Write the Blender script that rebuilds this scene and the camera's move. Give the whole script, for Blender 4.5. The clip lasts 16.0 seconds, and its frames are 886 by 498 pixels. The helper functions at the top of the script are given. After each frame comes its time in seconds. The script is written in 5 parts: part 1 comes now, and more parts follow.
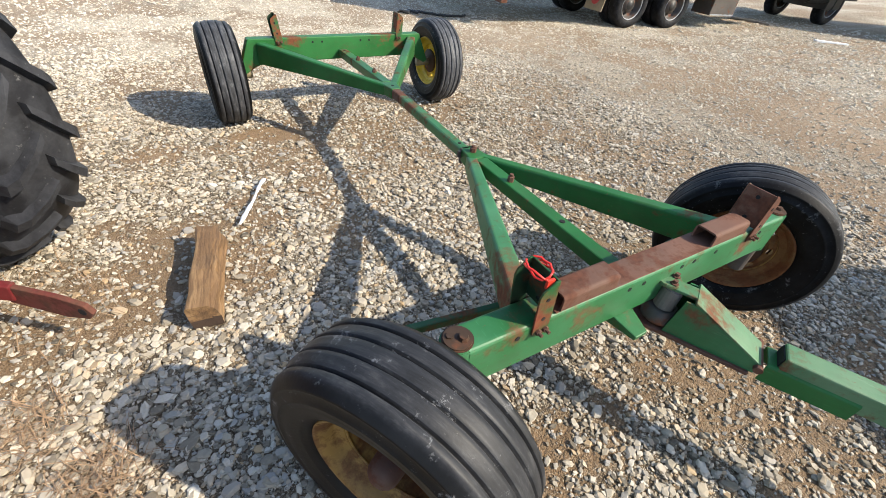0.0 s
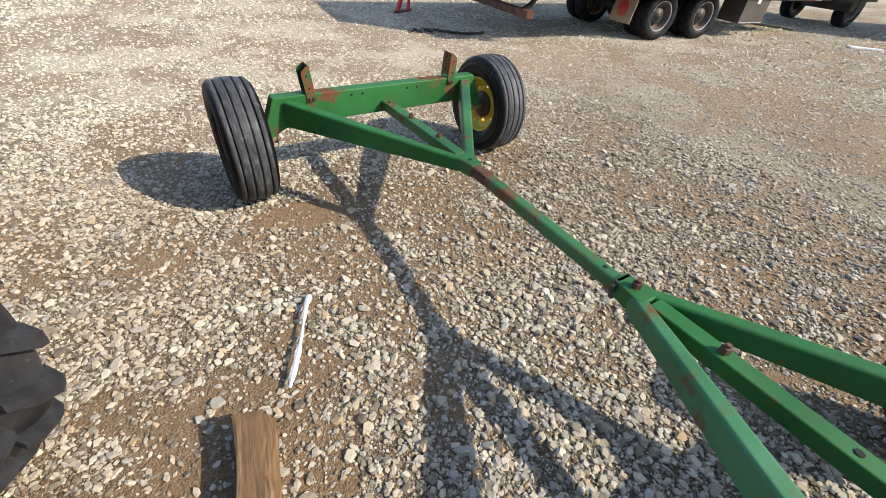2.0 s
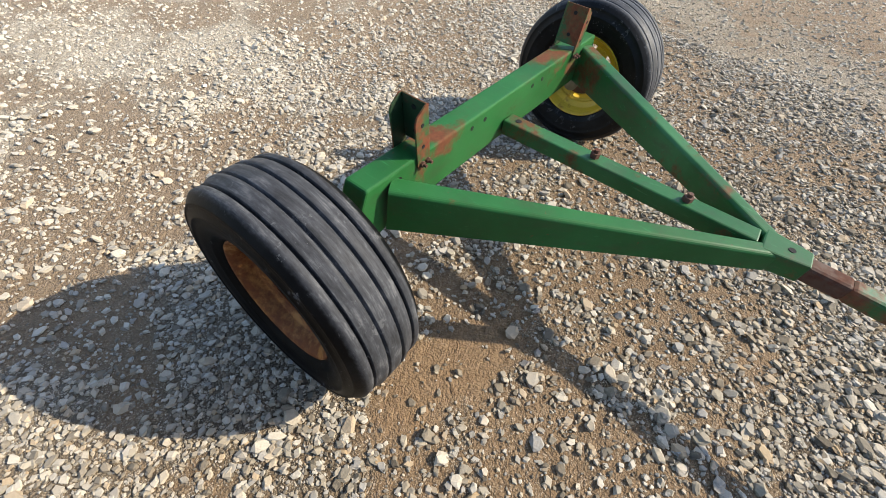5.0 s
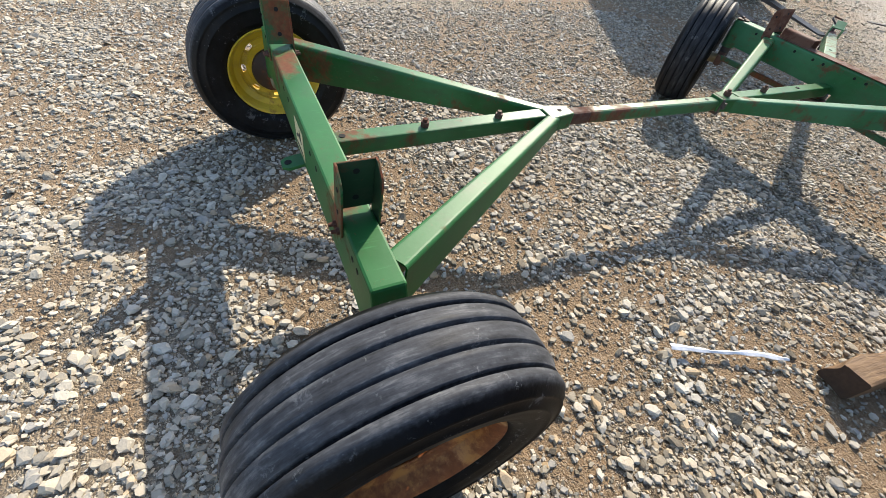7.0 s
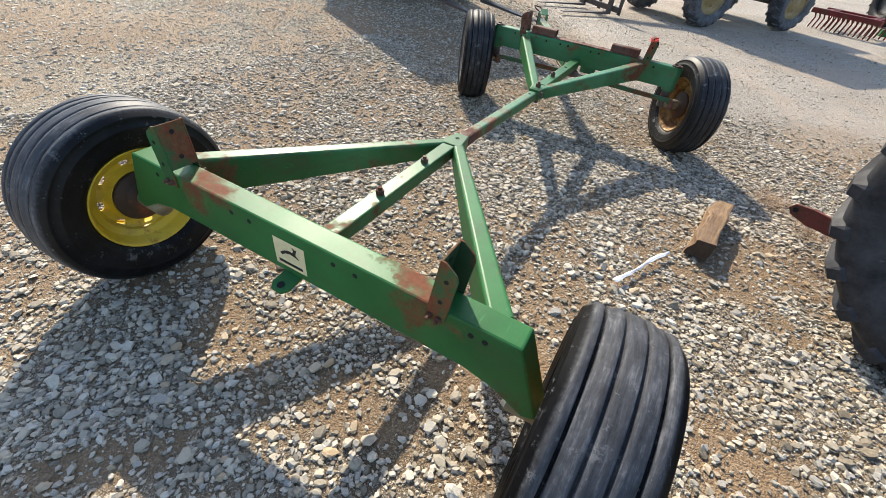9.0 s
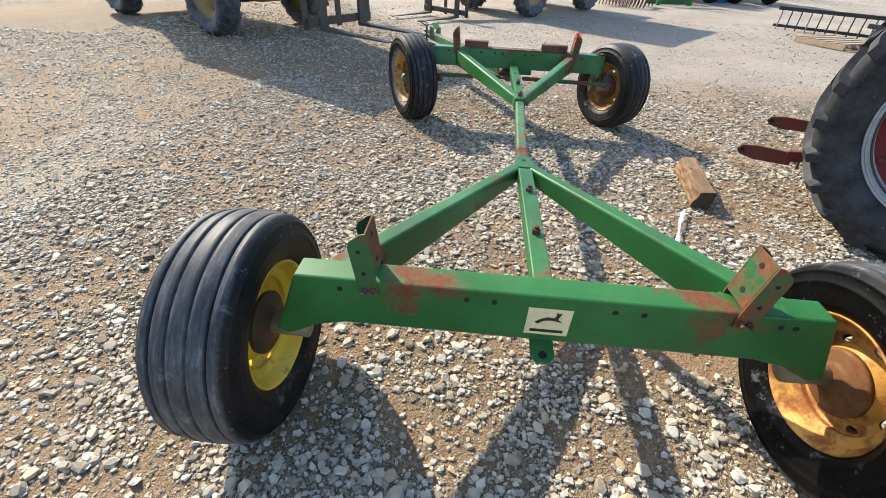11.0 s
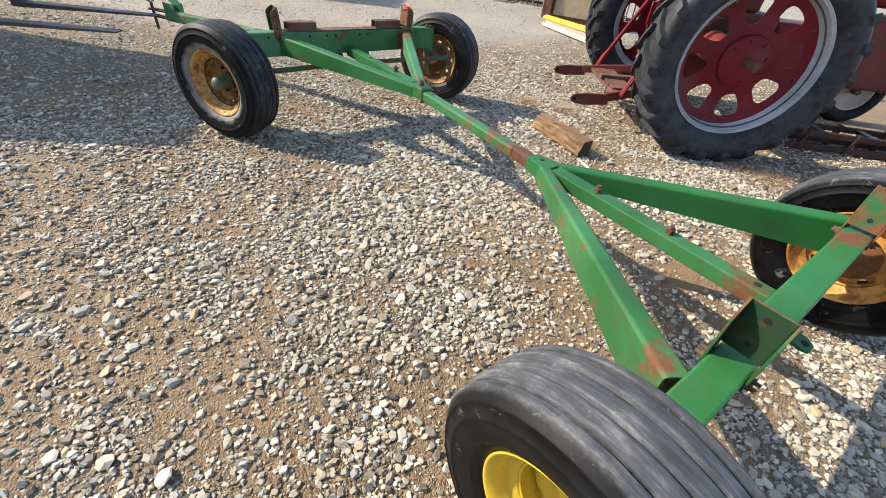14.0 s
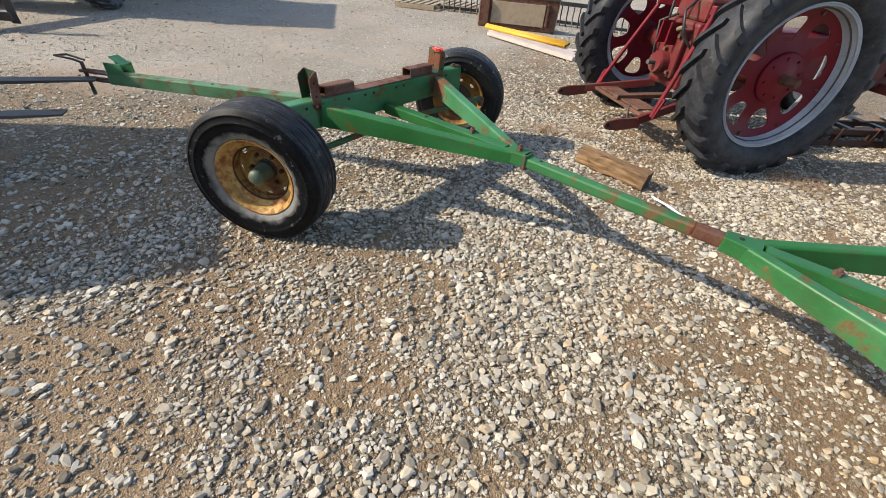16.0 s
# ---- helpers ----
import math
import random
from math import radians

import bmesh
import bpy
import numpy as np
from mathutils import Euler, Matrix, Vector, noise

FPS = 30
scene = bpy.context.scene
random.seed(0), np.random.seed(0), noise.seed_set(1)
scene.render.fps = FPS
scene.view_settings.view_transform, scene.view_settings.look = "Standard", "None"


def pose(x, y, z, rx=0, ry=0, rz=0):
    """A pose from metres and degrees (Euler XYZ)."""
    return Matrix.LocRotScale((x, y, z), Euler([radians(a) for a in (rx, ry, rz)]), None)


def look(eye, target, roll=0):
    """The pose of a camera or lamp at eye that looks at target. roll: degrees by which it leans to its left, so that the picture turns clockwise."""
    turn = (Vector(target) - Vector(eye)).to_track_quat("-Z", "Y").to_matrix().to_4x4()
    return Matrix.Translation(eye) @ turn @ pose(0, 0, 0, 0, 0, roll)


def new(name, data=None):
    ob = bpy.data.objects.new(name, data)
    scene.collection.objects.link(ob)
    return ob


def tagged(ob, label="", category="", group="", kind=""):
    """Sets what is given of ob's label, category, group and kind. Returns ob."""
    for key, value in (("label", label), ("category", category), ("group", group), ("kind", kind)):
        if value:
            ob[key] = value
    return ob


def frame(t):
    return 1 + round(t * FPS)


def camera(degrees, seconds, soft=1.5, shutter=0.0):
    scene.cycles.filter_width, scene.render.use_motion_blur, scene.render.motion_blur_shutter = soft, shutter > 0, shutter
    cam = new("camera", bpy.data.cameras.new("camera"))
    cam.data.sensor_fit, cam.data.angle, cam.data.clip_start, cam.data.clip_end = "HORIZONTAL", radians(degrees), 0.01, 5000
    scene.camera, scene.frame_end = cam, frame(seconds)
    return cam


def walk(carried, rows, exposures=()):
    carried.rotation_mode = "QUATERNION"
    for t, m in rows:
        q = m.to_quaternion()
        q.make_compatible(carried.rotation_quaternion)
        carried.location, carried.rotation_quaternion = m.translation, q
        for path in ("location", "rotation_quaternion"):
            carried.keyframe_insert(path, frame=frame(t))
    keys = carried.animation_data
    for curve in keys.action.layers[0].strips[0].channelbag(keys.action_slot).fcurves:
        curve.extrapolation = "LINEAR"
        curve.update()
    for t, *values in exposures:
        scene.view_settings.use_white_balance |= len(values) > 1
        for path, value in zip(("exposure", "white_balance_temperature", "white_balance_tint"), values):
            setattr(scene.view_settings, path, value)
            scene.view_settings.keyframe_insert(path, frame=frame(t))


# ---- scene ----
cam = camera(95.2, 16.0, soft=0.35)
PATH = [
    (0, (-1.199, -2.722, 1.48), (-0.346, -1.424, 0.219), 6.3),
    (0.5, (-1.269, -2.457, 1.474), (-0.418, -1.162, 0.209), 5.7),
    (1, (-1.353, -2.181, 1.504), (-0.501, -0.889, 0.237), 5.3),
    (1.5, (-1.279, -1.887, 1.48), (-0.416, -0.594, 0.222), 5.1),
    (2, (-1.224, -1.622, 1.517), (-0.341, -0.333, 0.268), 5.0),
    (2.5, (-1.149, -1.299, 1.5), (-0.236, -0.026, 0.256), 5.4),
    (3, (-1.08, -0.991, 1.506), (-0.127, 0.245, 0.255), 6.0),
    (3.5, (-0.977, -0.587, 1.467), (-0.02, 0.596, 0.17), 6.0),
    (4, (-1.041, -0.304, 1.464), (-0.114, 0.784, 0.065), 5.9),
    (4.2, (-1.102, -0.174, 1.433), (-0.185, 0.865, -0.009), 5.9),
    (6.3, (-1.457, 1.021, 1.376), (-0.142, 0.8, -0.115), 11.1),
    (6.5, (-1.439, 1.087, 1.381), (-0.142, 0.702, -0.093), 11.5),
    (7, (-1.282, 1.235, 1.339), (-0.105, 0.497, -0.1), 11.6),
    (7.5, (-1.251, 1.423, 1.385), (-0.226, 0.395, 0.009), 11.5),
    (8, (-1.225, 1.686, 1.441), (-0.335, 0.475, 0.122), 11.5),
    (8.5, (-1.104, 1.745, 1.44), (-0.328, 0.441, 0.137), 10.2),
    (9, (-0.834, 1.715, 1.415), (-0.173, 0.329, 0.132), 8.1),
    (9.5, (-0.634, 1.812, 1.423), (-0.08, 0.34, 0.188), 6.0),
    (10, (-0.347, 1.974, 1.443), (0.108, 0.425, 0.261), 3.5),
    (10.2, (-0.244, 1.985, 1.44), (0.174, 0.41, 0.28), 2.8),
    (12.3, (0.915, 1.648, 1.361), (0.417, 0.19, 0.086), 6.8),
    (12.5, (0.972, 1.579, 1.373), (0.394, 0.142, 0.108), 6.9),
    (13, (1.159, 1.473, 1.366), (0.404, 0.105, 0.117), 7.1),
    (13.5, (1.374, 1.353, 1.371), (0.488, 0.06, 0.128), 7.1),
    (14, (1.446, 1.104, 1.352), (0.457, -0.112, 0.109), 6.9),
    (14.5, (1.531, 0.799, 1.413), (0.464, -0.34, 0.161), 6.9),
    (15, (1.721, 0.509, 1.429), (0.593, -0.57, 0.177), 6.5),
    (15.5, (1.83, 0.258, 1.429), (0.637, -0.768, 0.194), 5.8),
    (16, (1.877, -0.139, 1.436), (0.612, -1.1, 0.22), 5.2),
]
walk(cam, [(t, look(eye, target, roll)) for t, eye, target, roll in PATH],
     exposures=((0, 1.02), (1.5, 0.90), (2.5, 0.72), (3.5, 0.72), (6.5, 0.97), (9, 1.11), (10, 1.15), (12.5, 1.31), (13.5, 1.22), (14.5, 1.06), (16, 0.84)))

# ---- world and sun ----
SUN_AWAY = Vector((-0.93, 0.97, -1.0)).normalized()      # the way the sunlight travels
to_sun = -SUN_AWAY
sun_elev = math.asin(to_sun.z)
world = bpy.data.worlds.new("sky")
scene.world = world
world.use_nodes = True
wn = world.node_tree
sky = wn.nodes.new("ShaderNodeTexSky")
sky.sky_type = "NISHITA"
sky.sun_disc = False
sky.sun_elevation = sun_elev
sky.sun_rotation = math.atan2(to_sun.x, to_sun.y)
wn.links.new(sky.outputs[0], wn.nodes["Background"].inputs[0])
wn.nodes["Background"].inputs[1].default_value = 0.150
sun_data = bpy.data.lights.new("sun", "SUN")
sun_data.energy = 3.95
sun_data.angle = radians(0.55)
sun_data.color = (1.0, 0.905, 0.745)
sun = new("sun", sun_data)
sun.matrix_world = look((20 * to_sun.x, 20 * to_sun.y, 20 * to_sun.z), (0, 0, 0))


# ---- materials ----
def material(name):
    m = bpy.data.materials.new(name)
    m.use_nodes = True
    return m, m.node_tree, m.node_tree.nodes["Principled BSDF"]


def coords(nt, scale=1.0, kind="Object"):
    tc = nt.nodes.new("ShaderNodeTexCoord")
    mp = nt.nodes.new("ShaderNodeMapping")
    nt.links.new(tc.outputs[kind], mp.inputs[0])
    mp.inputs["Scale"].default_value = (scale, scale, scale) if not isinstance(scale, tuple) else scale
    return mp.outputs[0]


def noise_tex(nt, vec, scale, detail=4.0, rough=0.55):
    n = nt.nodes.new("ShaderNodeTexNoise")
    nt.links.new(vec, n.inputs["Vector"])
    n.inputs["Scale"].default_value, n.inputs["Detail"].default_value, n.inputs["Roughness"].default_value = scale, detail, rough
    return n.outputs[0]


def ramp(nt, fac, *stops):
    r = nt.nodes.new("ShaderNodeValToRGB")
    nt.links.new(fac, r.inputs[0])
    el = r.color_ramp.elements
    while len(el) < len(stops):
        el.new(0.5)
    for e, (p, c) in zip(el, stops):
        e.position = p
        e.color = (*c, 1) if len(c) == 3 else c
    return r.outputs[0]


def grey(v):
    return (v, v, v)


def mix(nt, fac, a, b, mode="MIX"):
    m = nt.nodes.new("ShaderNodeMix")
    m.data_type = "RGBA"
    m.blend_type = mode
    for k, v in ((0, fac), (6, a), (7, b)):
        if isinstance(v, bpy.types.NodeSocket):
            nt.links.new(v, m.inputs[k])
        else:
            m.inputs[k].default_value = v if k == 0 else (*v, 1)
    return m.outputs[2]


def maths(nt, op, a, b=0.0, c=0.0):
    m = nt.nodes.new("ShaderNodeMath")
    m.operation = op
    for k, v in enumerate((a, b, c)):
        if isinstance(v, bpy.types.NodeSocket):
            nt.links.new(v, m.inputs[k])
        else:
            m.inputs[k].default_value = v
    return m.outputs[0]


def bump(nt, bsdf, height, strength=0.3, distance=0.005):
    b = nt.nodes.new("ShaderNodeBump")
    nt.links.new(height, b.inputs["Height"])
    b.inputs["Strength"].default_value, b.inputs["Distance"].default_value = strength, distance
    nt.links.new(b.outputs[0], bsdf.inputs["Normal"])
    return b


def painted(name, colour, faded, rust_level=0.60, rough=0.38, rust=((0.065, 0.024, 0.013), (0.20, 0.068, 0.030)), chip_scale=7.0, dust=0.05, spots=(), worn=0.45, shine=0.3):
    """Old enamel on steel: fading, dust, chips and rust that breaks through."""
    m, nt, b = material(name)
    v = coords(nt)
    big = noise_tex(nt, v, 2.6, 5)
    fine = noise_tex(nt, v, 60, 3)
    chips = noise_tex(nt, v, chip_scale, 8, 0.68)
    paint = mix(nt, ramp(nt, big, (0.35, grey(0)), (0.7, grey(1))), colour, faded)
    paint = mix(nt, maths(nt, "MULTIPLY", noise_tex(nt, v, 17, 6, 0.7), dust), paint, (0.34, 0.30, 0.22))
    scratch = ramp(nt, noise_tex(nt, coords(nt, (30, 4, 30)), 3.0, 6, 0.7), (0.60, grey(0)), (0.70, grey(1)))
    paint = mix(nt, maths(nt, "MULTIPLY", scratch, worn), paint, tuple(c * 1.25 + 0.02 for c in faded))
    rusty = mix(nt, fine, rust[0], rust[1])
    for where, reach, amount in spots:
        far = nt.nodes.new("ShaderNodeVectorMath")
        far.operation = "DISTANCE"
        nt.links.new(v, far.inputs[0])
        far.inputs[1].default_value = where
        chips = maths(nt, "ADD", chips, maths(nt, "MULTIPLY", maths(nt, "MAXIMUM", maths(nt, "MULTIPLY_ADD", far.outputs["Value"], -1.0 / reach, 1.0), 0.0), amount))
    lo = ramp(nt, chips, (rust_level - 0.045, grey(0)), (rust_level, grey(0.35)), (rust_level + 0.035, grey(0.7)), (rust_level + 0.10, grey(1)))
    specks = ramp(nt, noise_tex(nt, v, 45, 5, 0.7), (0.66, grey(0)), (0.71, grey(0.8)))
    grime = noise_tex(nt, coords(nt, (1, 1, 2.5)), 6, 7, 0.72)
    paint = mix(nt, ramp(nt, grime, (0.5, grey(0)), (0.78, grey(worn))), paint, (0.06, 0.045, 0.03))
    paint = mix(nt, specks, paint, rusty)
    nt.links.new(mix(nt, lo, paint, rusty), b.inputs["Base Color"])
    nt.links.new(maths(nt, "MULTIPLY_ADD", lo, 0.4, maths(nt, "MULTIPLY_ADD", big, 0.3, rough - 0.15)), b.inputs["Roughness"])
    b.inputs["Specular IOR Level"].default_value = shine
    bump(nt, b, maths(nt, "MULTIPLY_ADD", lo, 0.6, maths(nt, "MULTIPLY", fine, 0.35)), 0.35, 0.002)
    return m


AXLE_RUST = (((0.40, 1.05, 0.63), 0.17, 0.21), ((-0.42, 1.05, 0.63), 0.16, 0.21), ((0.56, 1.0, 0.58), 0.10, 0.18), ((-0.70, 1.0, 0.42), 0.14, 0.16), ((0.70, 1.0, 0.42), 0.14, 0.16),
             ((-0.42, -2.02, 0.62), 0.28, 0.20), ((0.42, -2.05, 0.62), 0.18, 0.20), ((0, 1.0, 0.50), 0.12, 0.16), ((0, -0.05, 0.5), 0.10, 0.14), ((-0.55, 1.09, 0.47), 0.22, 0.14))
GREEN = painted("green_paint", (0.007, 0.088, 0.017), (0.020, 0.145, 0.036), 0.66, 0.46, spots=AXLE_RUST, shine=0.24)
GREEN_WORN = painted("worn_green_paint", (0.010, 0.105, 0.028), (0.050, 0.185, 0.085), 0.61, 0.46, spots=AXLE_RUST, shine=0.3)
STAKE = painted("rust_eaten_green_paint", (0.005, 0.07, 0.017), (0.016, 0.11, 0.034), 0.50, 0.5, ((0.08, 0.022, 0.012), (0.26, 0.064, 0.028)))
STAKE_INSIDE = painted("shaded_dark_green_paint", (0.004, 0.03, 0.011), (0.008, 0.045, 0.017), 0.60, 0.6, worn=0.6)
STAKE_WEB = painted("rusted_green_paint", (0.006, 0.07, 0.018), (0.016, 0.10, 0.03), 0.475, 0.55)
BRACE = painted("edge_worn_green_paint", (0.008, 0.088, 0.018), (0.035, 0.15, 0.05), 0.62, 0.42, spots=(((0.64, 0.96, 0.6), 0.20, 0.15), ((0, 0.92, 0.53), 0.30, 0.09)), worn=0.8)
POLE_GREEN = painted("rubbed_green_paint", (0.010, 0.092, 0.022), (0.028, 0.14, 0.046), 0.60, 0.42, spots=(((0, -0.2, 0.53), 0.45, 0.15),), shine=0.42)
GREEN_PALE = painted("sun_bleached_green_paint", (0.03, 0.13, 0.05), (0.13, 0.22, 0.12), 0.555, 0.5)
RUST = painted("rusted_steel", (0.066, 0.026, 0.017), (0.135, 0.054, 0.034), 0.52, 0.72, ((0.032, 0.016, 0.012), (0.155, 0.056, 0.030)), dust=0.16)
RED_PAINT = painted("faded_red_paint", (0.105, 0.003, 0.009), (0.165, 0.006, 0.014), 0.64, 0.46, ((0.05, 0.012, 0.012), (0.12, 0.03, 0.022)), dust=0.02, worn=0.12, shine=0.18)
HUB_GREEN = painted("dusty_green_hub", (0.05, 0.08, 0.05), (0.13, 0.14, 0.10), 0.62, 0.5)
HUB_GRIMY = painted("grease_caked_green_hub", (0.012, 0.045, 0.024), (0.03, 0.07, 0.04), 0.53, 0.6)
LINK = painted("rusty_green_bar", (0.010, 0.07, 0.024), (0.03, 0.10, 0.045), 0.50, 0.6)
DRUM = painted("dark_grimy_casting", (0.030, 0.012, 0.010), (0.055, 0.018, 0.014), 0.6, 0.6)
HUB_DARK = painted("dark_rusty_hub", (0.026, 0.014, 0.008), (0.050, 0.024, 0.012), 0.58, 0.6, worn=0.2)
RED_GRIMY = painted("grimy_red_paint", (0.10, 0.006, 0.009), (0.15, 0.012, 0.014), 0.54, 0.55, ((0.05, 0.03, 0.025), (0.14, 0.06, 0.035)))
LINK_RED = painted("rust_worn_red_paint", (0.105, 0.012, 0.011), (0.15, 0.028, 0.022), 0.47, 0.6, ((0.05, 0.024, 0.018), (0.15, 0.06, 0.035)))
YELLOW = painted("yellow_rim_paint", (0.52, 0.34, 0.015), (0.60, 0.42, 0.04), 0.66, 0.32, ((0.16, 0.06, 0.02), (0.30, 0.13, 0.04)))
YELLOW_RUST = painted("rusty_yellow_rim_paint", (0.37, 0.205, 0.042), (0.45, 0.29, 0.095), 0.50, 0.5, ((0.11, 0.04, 0.015), (0.32, 0.12, 0.035)), 11)
RIM_ORANGE = painted("rusty_orange_rim_paint", (0.30, 0.105, 0.014), (0.42, 0.19, 0.045), 0.45, 0.36, ((0.085, 0.028, 0.011), (0.24, 0.075, 0.020)), 12)
# the orange rim paint again, brightened for the sun on the wheel's inner side
RIM_BACK = painted("sunlit_orange_rim_paint", (0.42, 0.19, 0.03), (0.50, 0.28, 0.06), 0.50, 0.45, ((0.12, 0.042, 0.016), (0.32, 0.12, 0.03)), 12)
RIM_GOLD = painted("tarnished_gold_rim_paint", (0.20, 0.10, 0.018), (0.31, 0.18, 0.045), 0.49, 0.42, ((0.06, 0.025, 0.011), (0.18, 0.075, 0.024)), 10)
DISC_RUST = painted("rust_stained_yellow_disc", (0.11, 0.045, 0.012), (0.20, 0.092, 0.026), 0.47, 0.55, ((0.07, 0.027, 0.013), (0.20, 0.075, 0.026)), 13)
SILVER = painted("dull_silver_rim_paint", (0.24, 0.26, 0.29), (0.36, 0.38, 0.41), 0.72, 0.5, dust=0.2)
MACHINE_YELLOW = painted("machine_yellow_paint", (0.20, 0.12, 0.025), (0.27, 0.17, 0.05), 0.66, 0.5)
TAN_RIM = painted("dusty_yellow_rim_paint", (0.26, 0.17, 0.06), (0.34, 0.25, 0.12), 0.60, 0.55, dust=0.3)
NAVY = painted("dull_navy_paint", (0.02, 0.026, 0.045), (0.045, 0.055, 0.08), 0.68, 0.5)
MACHINE_ORANGE = painted("machine_orange_paint", (0.42, 0.13, 0.03), (0.48, 0.19, 0.05), 0.66, 0.5)
DARK_STEEL = painted("dark_steel", (0.045, 0.04, 0.038), (0.08, 0.07, 0.062), 0.6, 0.6)
BLACK_PAINT = painted("black_paint", (0.012, 0.012, 0.013), (0.03, 0.03, 0.03), 0.75, 0.45)
GREY_STEEL = painted("grey_steel", (0.14, 0.13, 0.12), (0.22, 0.21, 0.19), 0.62, 0.55)
RED_FRESH = painted("bright_red_paint", (0.55, 0.03, 0.015), (0.60, 0.06, 0.03), 0.72, 0.4)
BLUE_PAINT = painted("blue_paint", (0.02, 0.11, 0.38), (0.05, 0.18, 0.45), 0.75, 0.4)


def rubber(name, base=0.003, dusty=0.012, scale=9.0, level=0.5, ring=0.0, tread=0.0, grit_tone=1.0, shine=0.10, splashed=0.45):
    """Tyre rubber about the x axis; tread: the radius past which it is scuffed grey by the road; ring: pale dust round the bead."""
    m, nt, b = material(name)
    v = coords(nt)
    wear = noise_tex(nt, v, scale, 7, 0.7)
    fine = noise_tex(nt, v, 90, 3)
    col = mix(nt, ramp(nt, wear, (level - 0.08, grey(0)), (level + 0.28, grey(1))), (base, base, base * 1.12), (dusty * 0.97, dusty, dusty * 1.10))
    scuff = ramp(nt, noise_tex(nt, v, 30, 7, 0.8), (0.62, grey(0)), (0.66, grey(1)))
    sp = nt.nodes.new("ShaderNodeSeparateXYZ")
    nt.links.new(v, sp.inputs[0])
    rad = maths(nt, "SQRT", maths(nt, "ADD", maths(nt, "MULTIPLY", sp.outputs[1], sp.outputs[1]), maths(nt, "MULTIPLY", sp.outputs[2], sp.outputs[2])))
    if tread:
        turn = maths(nt, "ARCTAN2", sp.outputs[1], sp.outputs[2])
        rolled = nt.nodes.new("ShaderNodeCombineXYZ")
        nt.links.new(maths(nt, "MULTIPLY", sp.outputs[0], 22.0), rolled.inputs[0])
        nt.links.new(maths(nt, "MULTIPLY", turn, 1.1), rolled.inputs[1])
        streak = noise_tex(nt, rolled.outputs[0], 3.0, 8, 0.72)
        blotch = noise_tex(nt, v, 7, 6, 0.7)
        grit = ramp(nt, maths(nt, "MULTIPLY_ADD", streak, 0.6, maths(nt, "MULTIPLY", blotch, 0.4)), (0.36, grey(0.012 * grit_tone)), (0.52, (0.032 * grit_tone, 0.033 * grit_tone, 0.036 * grit_tone)), (0.66, grey(0.09 * grit_tone)))
        col = mix(nt, ramp(nt, maths(nt, "MULTIPLY_ADD", fine, 0.012, rad), (tread, grey(0)), (tread + 0.012, grey(1))), col, grit)
    col = mix(nt, maths(nt, "MULTIPLY", scuff, 0.5), col, (0.20, 0.20, 0.195))
    if tread:
        splash = ramp(nt, noise_tex(nt, v, 13, 9, 0.78), (0.60, grey(0)), (0.64, grey(splashed)))
        col = mix(nt, splash, col, (0.17, 0.172, 0.175))
    if ring:
        near = maths(nt, "ADD", rad, maths(nt, "MULTIPLY_ADD", noise_tex(nt, v, 14, 4), 0.10, -0.05))
        col = mix(nt, maths(nt, "MULTIPLY", ramp(nt, near, (0.225, grey(1)), (ring, grey(0))), maths(nt, "MULTIPLY", ramp(nt, sp.outputs[0], (0.0, grey(0)), (0.05, grey(1))), 0.6)), col, (0.30, 0.29, 0.265))
    nt.links.new(col, b.inputs["Base Color"])
    b.inputs["Roughness"].default_value = 0.52
    b.inputs["Specular IOR Level"].default_value = shine
    bump(nt, b, fine, 0.25, 0.002)
    return m


TYRE = rubber("ribbed_tyre_rubber", 0.002, 0.008, tread=0.361, grit_tone=1.9, shine=0.08)
TYRE_BLACK = rubber("scuffed_black_tyre_rubber", 0.003, 0.011, tread=0.361, grit_tone=0.8, shine=0.26, splashed=0.9)
TYRE_GREY = rubber("road_greyed_tyre_rubber", tread=0.361, grit_tone=2.1, shine=0.18)
TYRE_DUSTY = rubber("dusty_tyre_rubber", ring=0.262, tread=0.361)
TYRE_LUG = rubber("lugged_tyre_rubber", 0.015, 0.058, 6.0, 0.46, shine=0.16)
TYRE_MUD = rubber("mud_caked_tyre_rubber", 0.035, 0.16, 5.0, 0.42)
TYRE_DARK = rubber("dark_tyre_rubber", 0.008, 0.035)


def plain(name, colour, rough=0.6, metal=0.0, var=0.25, scale=20.0, bumpy=0.15):
    m, nt, b = material(name)
    v = coords(nt)
    n = noise_tex(nt, v, scale, 5)
    dark = tuple(c * (1 - var) for c in colour)
    light = tuple(min(1, c * (1 + var)) for c in colour)
    nt.links.new(mix(nt, n, dark, light), b.inputs["Base Color"])
    b.inputs["Roughness"].default_value, b.inputs["Metallic"].default_value = rough, metal
    bump(nt, b, n, bumpy, 0.002)
    return m


HOLE = plain("dark_hole", (0.006, 0.006, 0.006), 0.9)
CREAM = plain("cream_decal", (0.62, 0.56, 0.33), 0.45, var=0.2, scale=60)
INK = plain("black_ink", (0.01, 0.01, 0.01), 0.5)
WHITE_STRIP = plain("white_plastic", (0.78, 0.78, 0.80), 0.5)
WHITE_BOARD = plain("white_board", (0.44, 0.37, 0.32), 0.7, var=0.3, scale=7)
YELLOW_BOARD = plain("yellow_plastic", (0.62, 0.32, 0.02), 0.45)
TAN_BOX = plain("weathered_tan_panel", (0.30, 0.23, 0.15), 0.7, var=0.4, scale=9)
RED_RIBBON = plain("red_plastic_ribbon", (0.75, 0.03, 0.02), 0.4)
TAPE_RED = plain("red_tape", (0.5, 0.03, 0.03), 0.4)
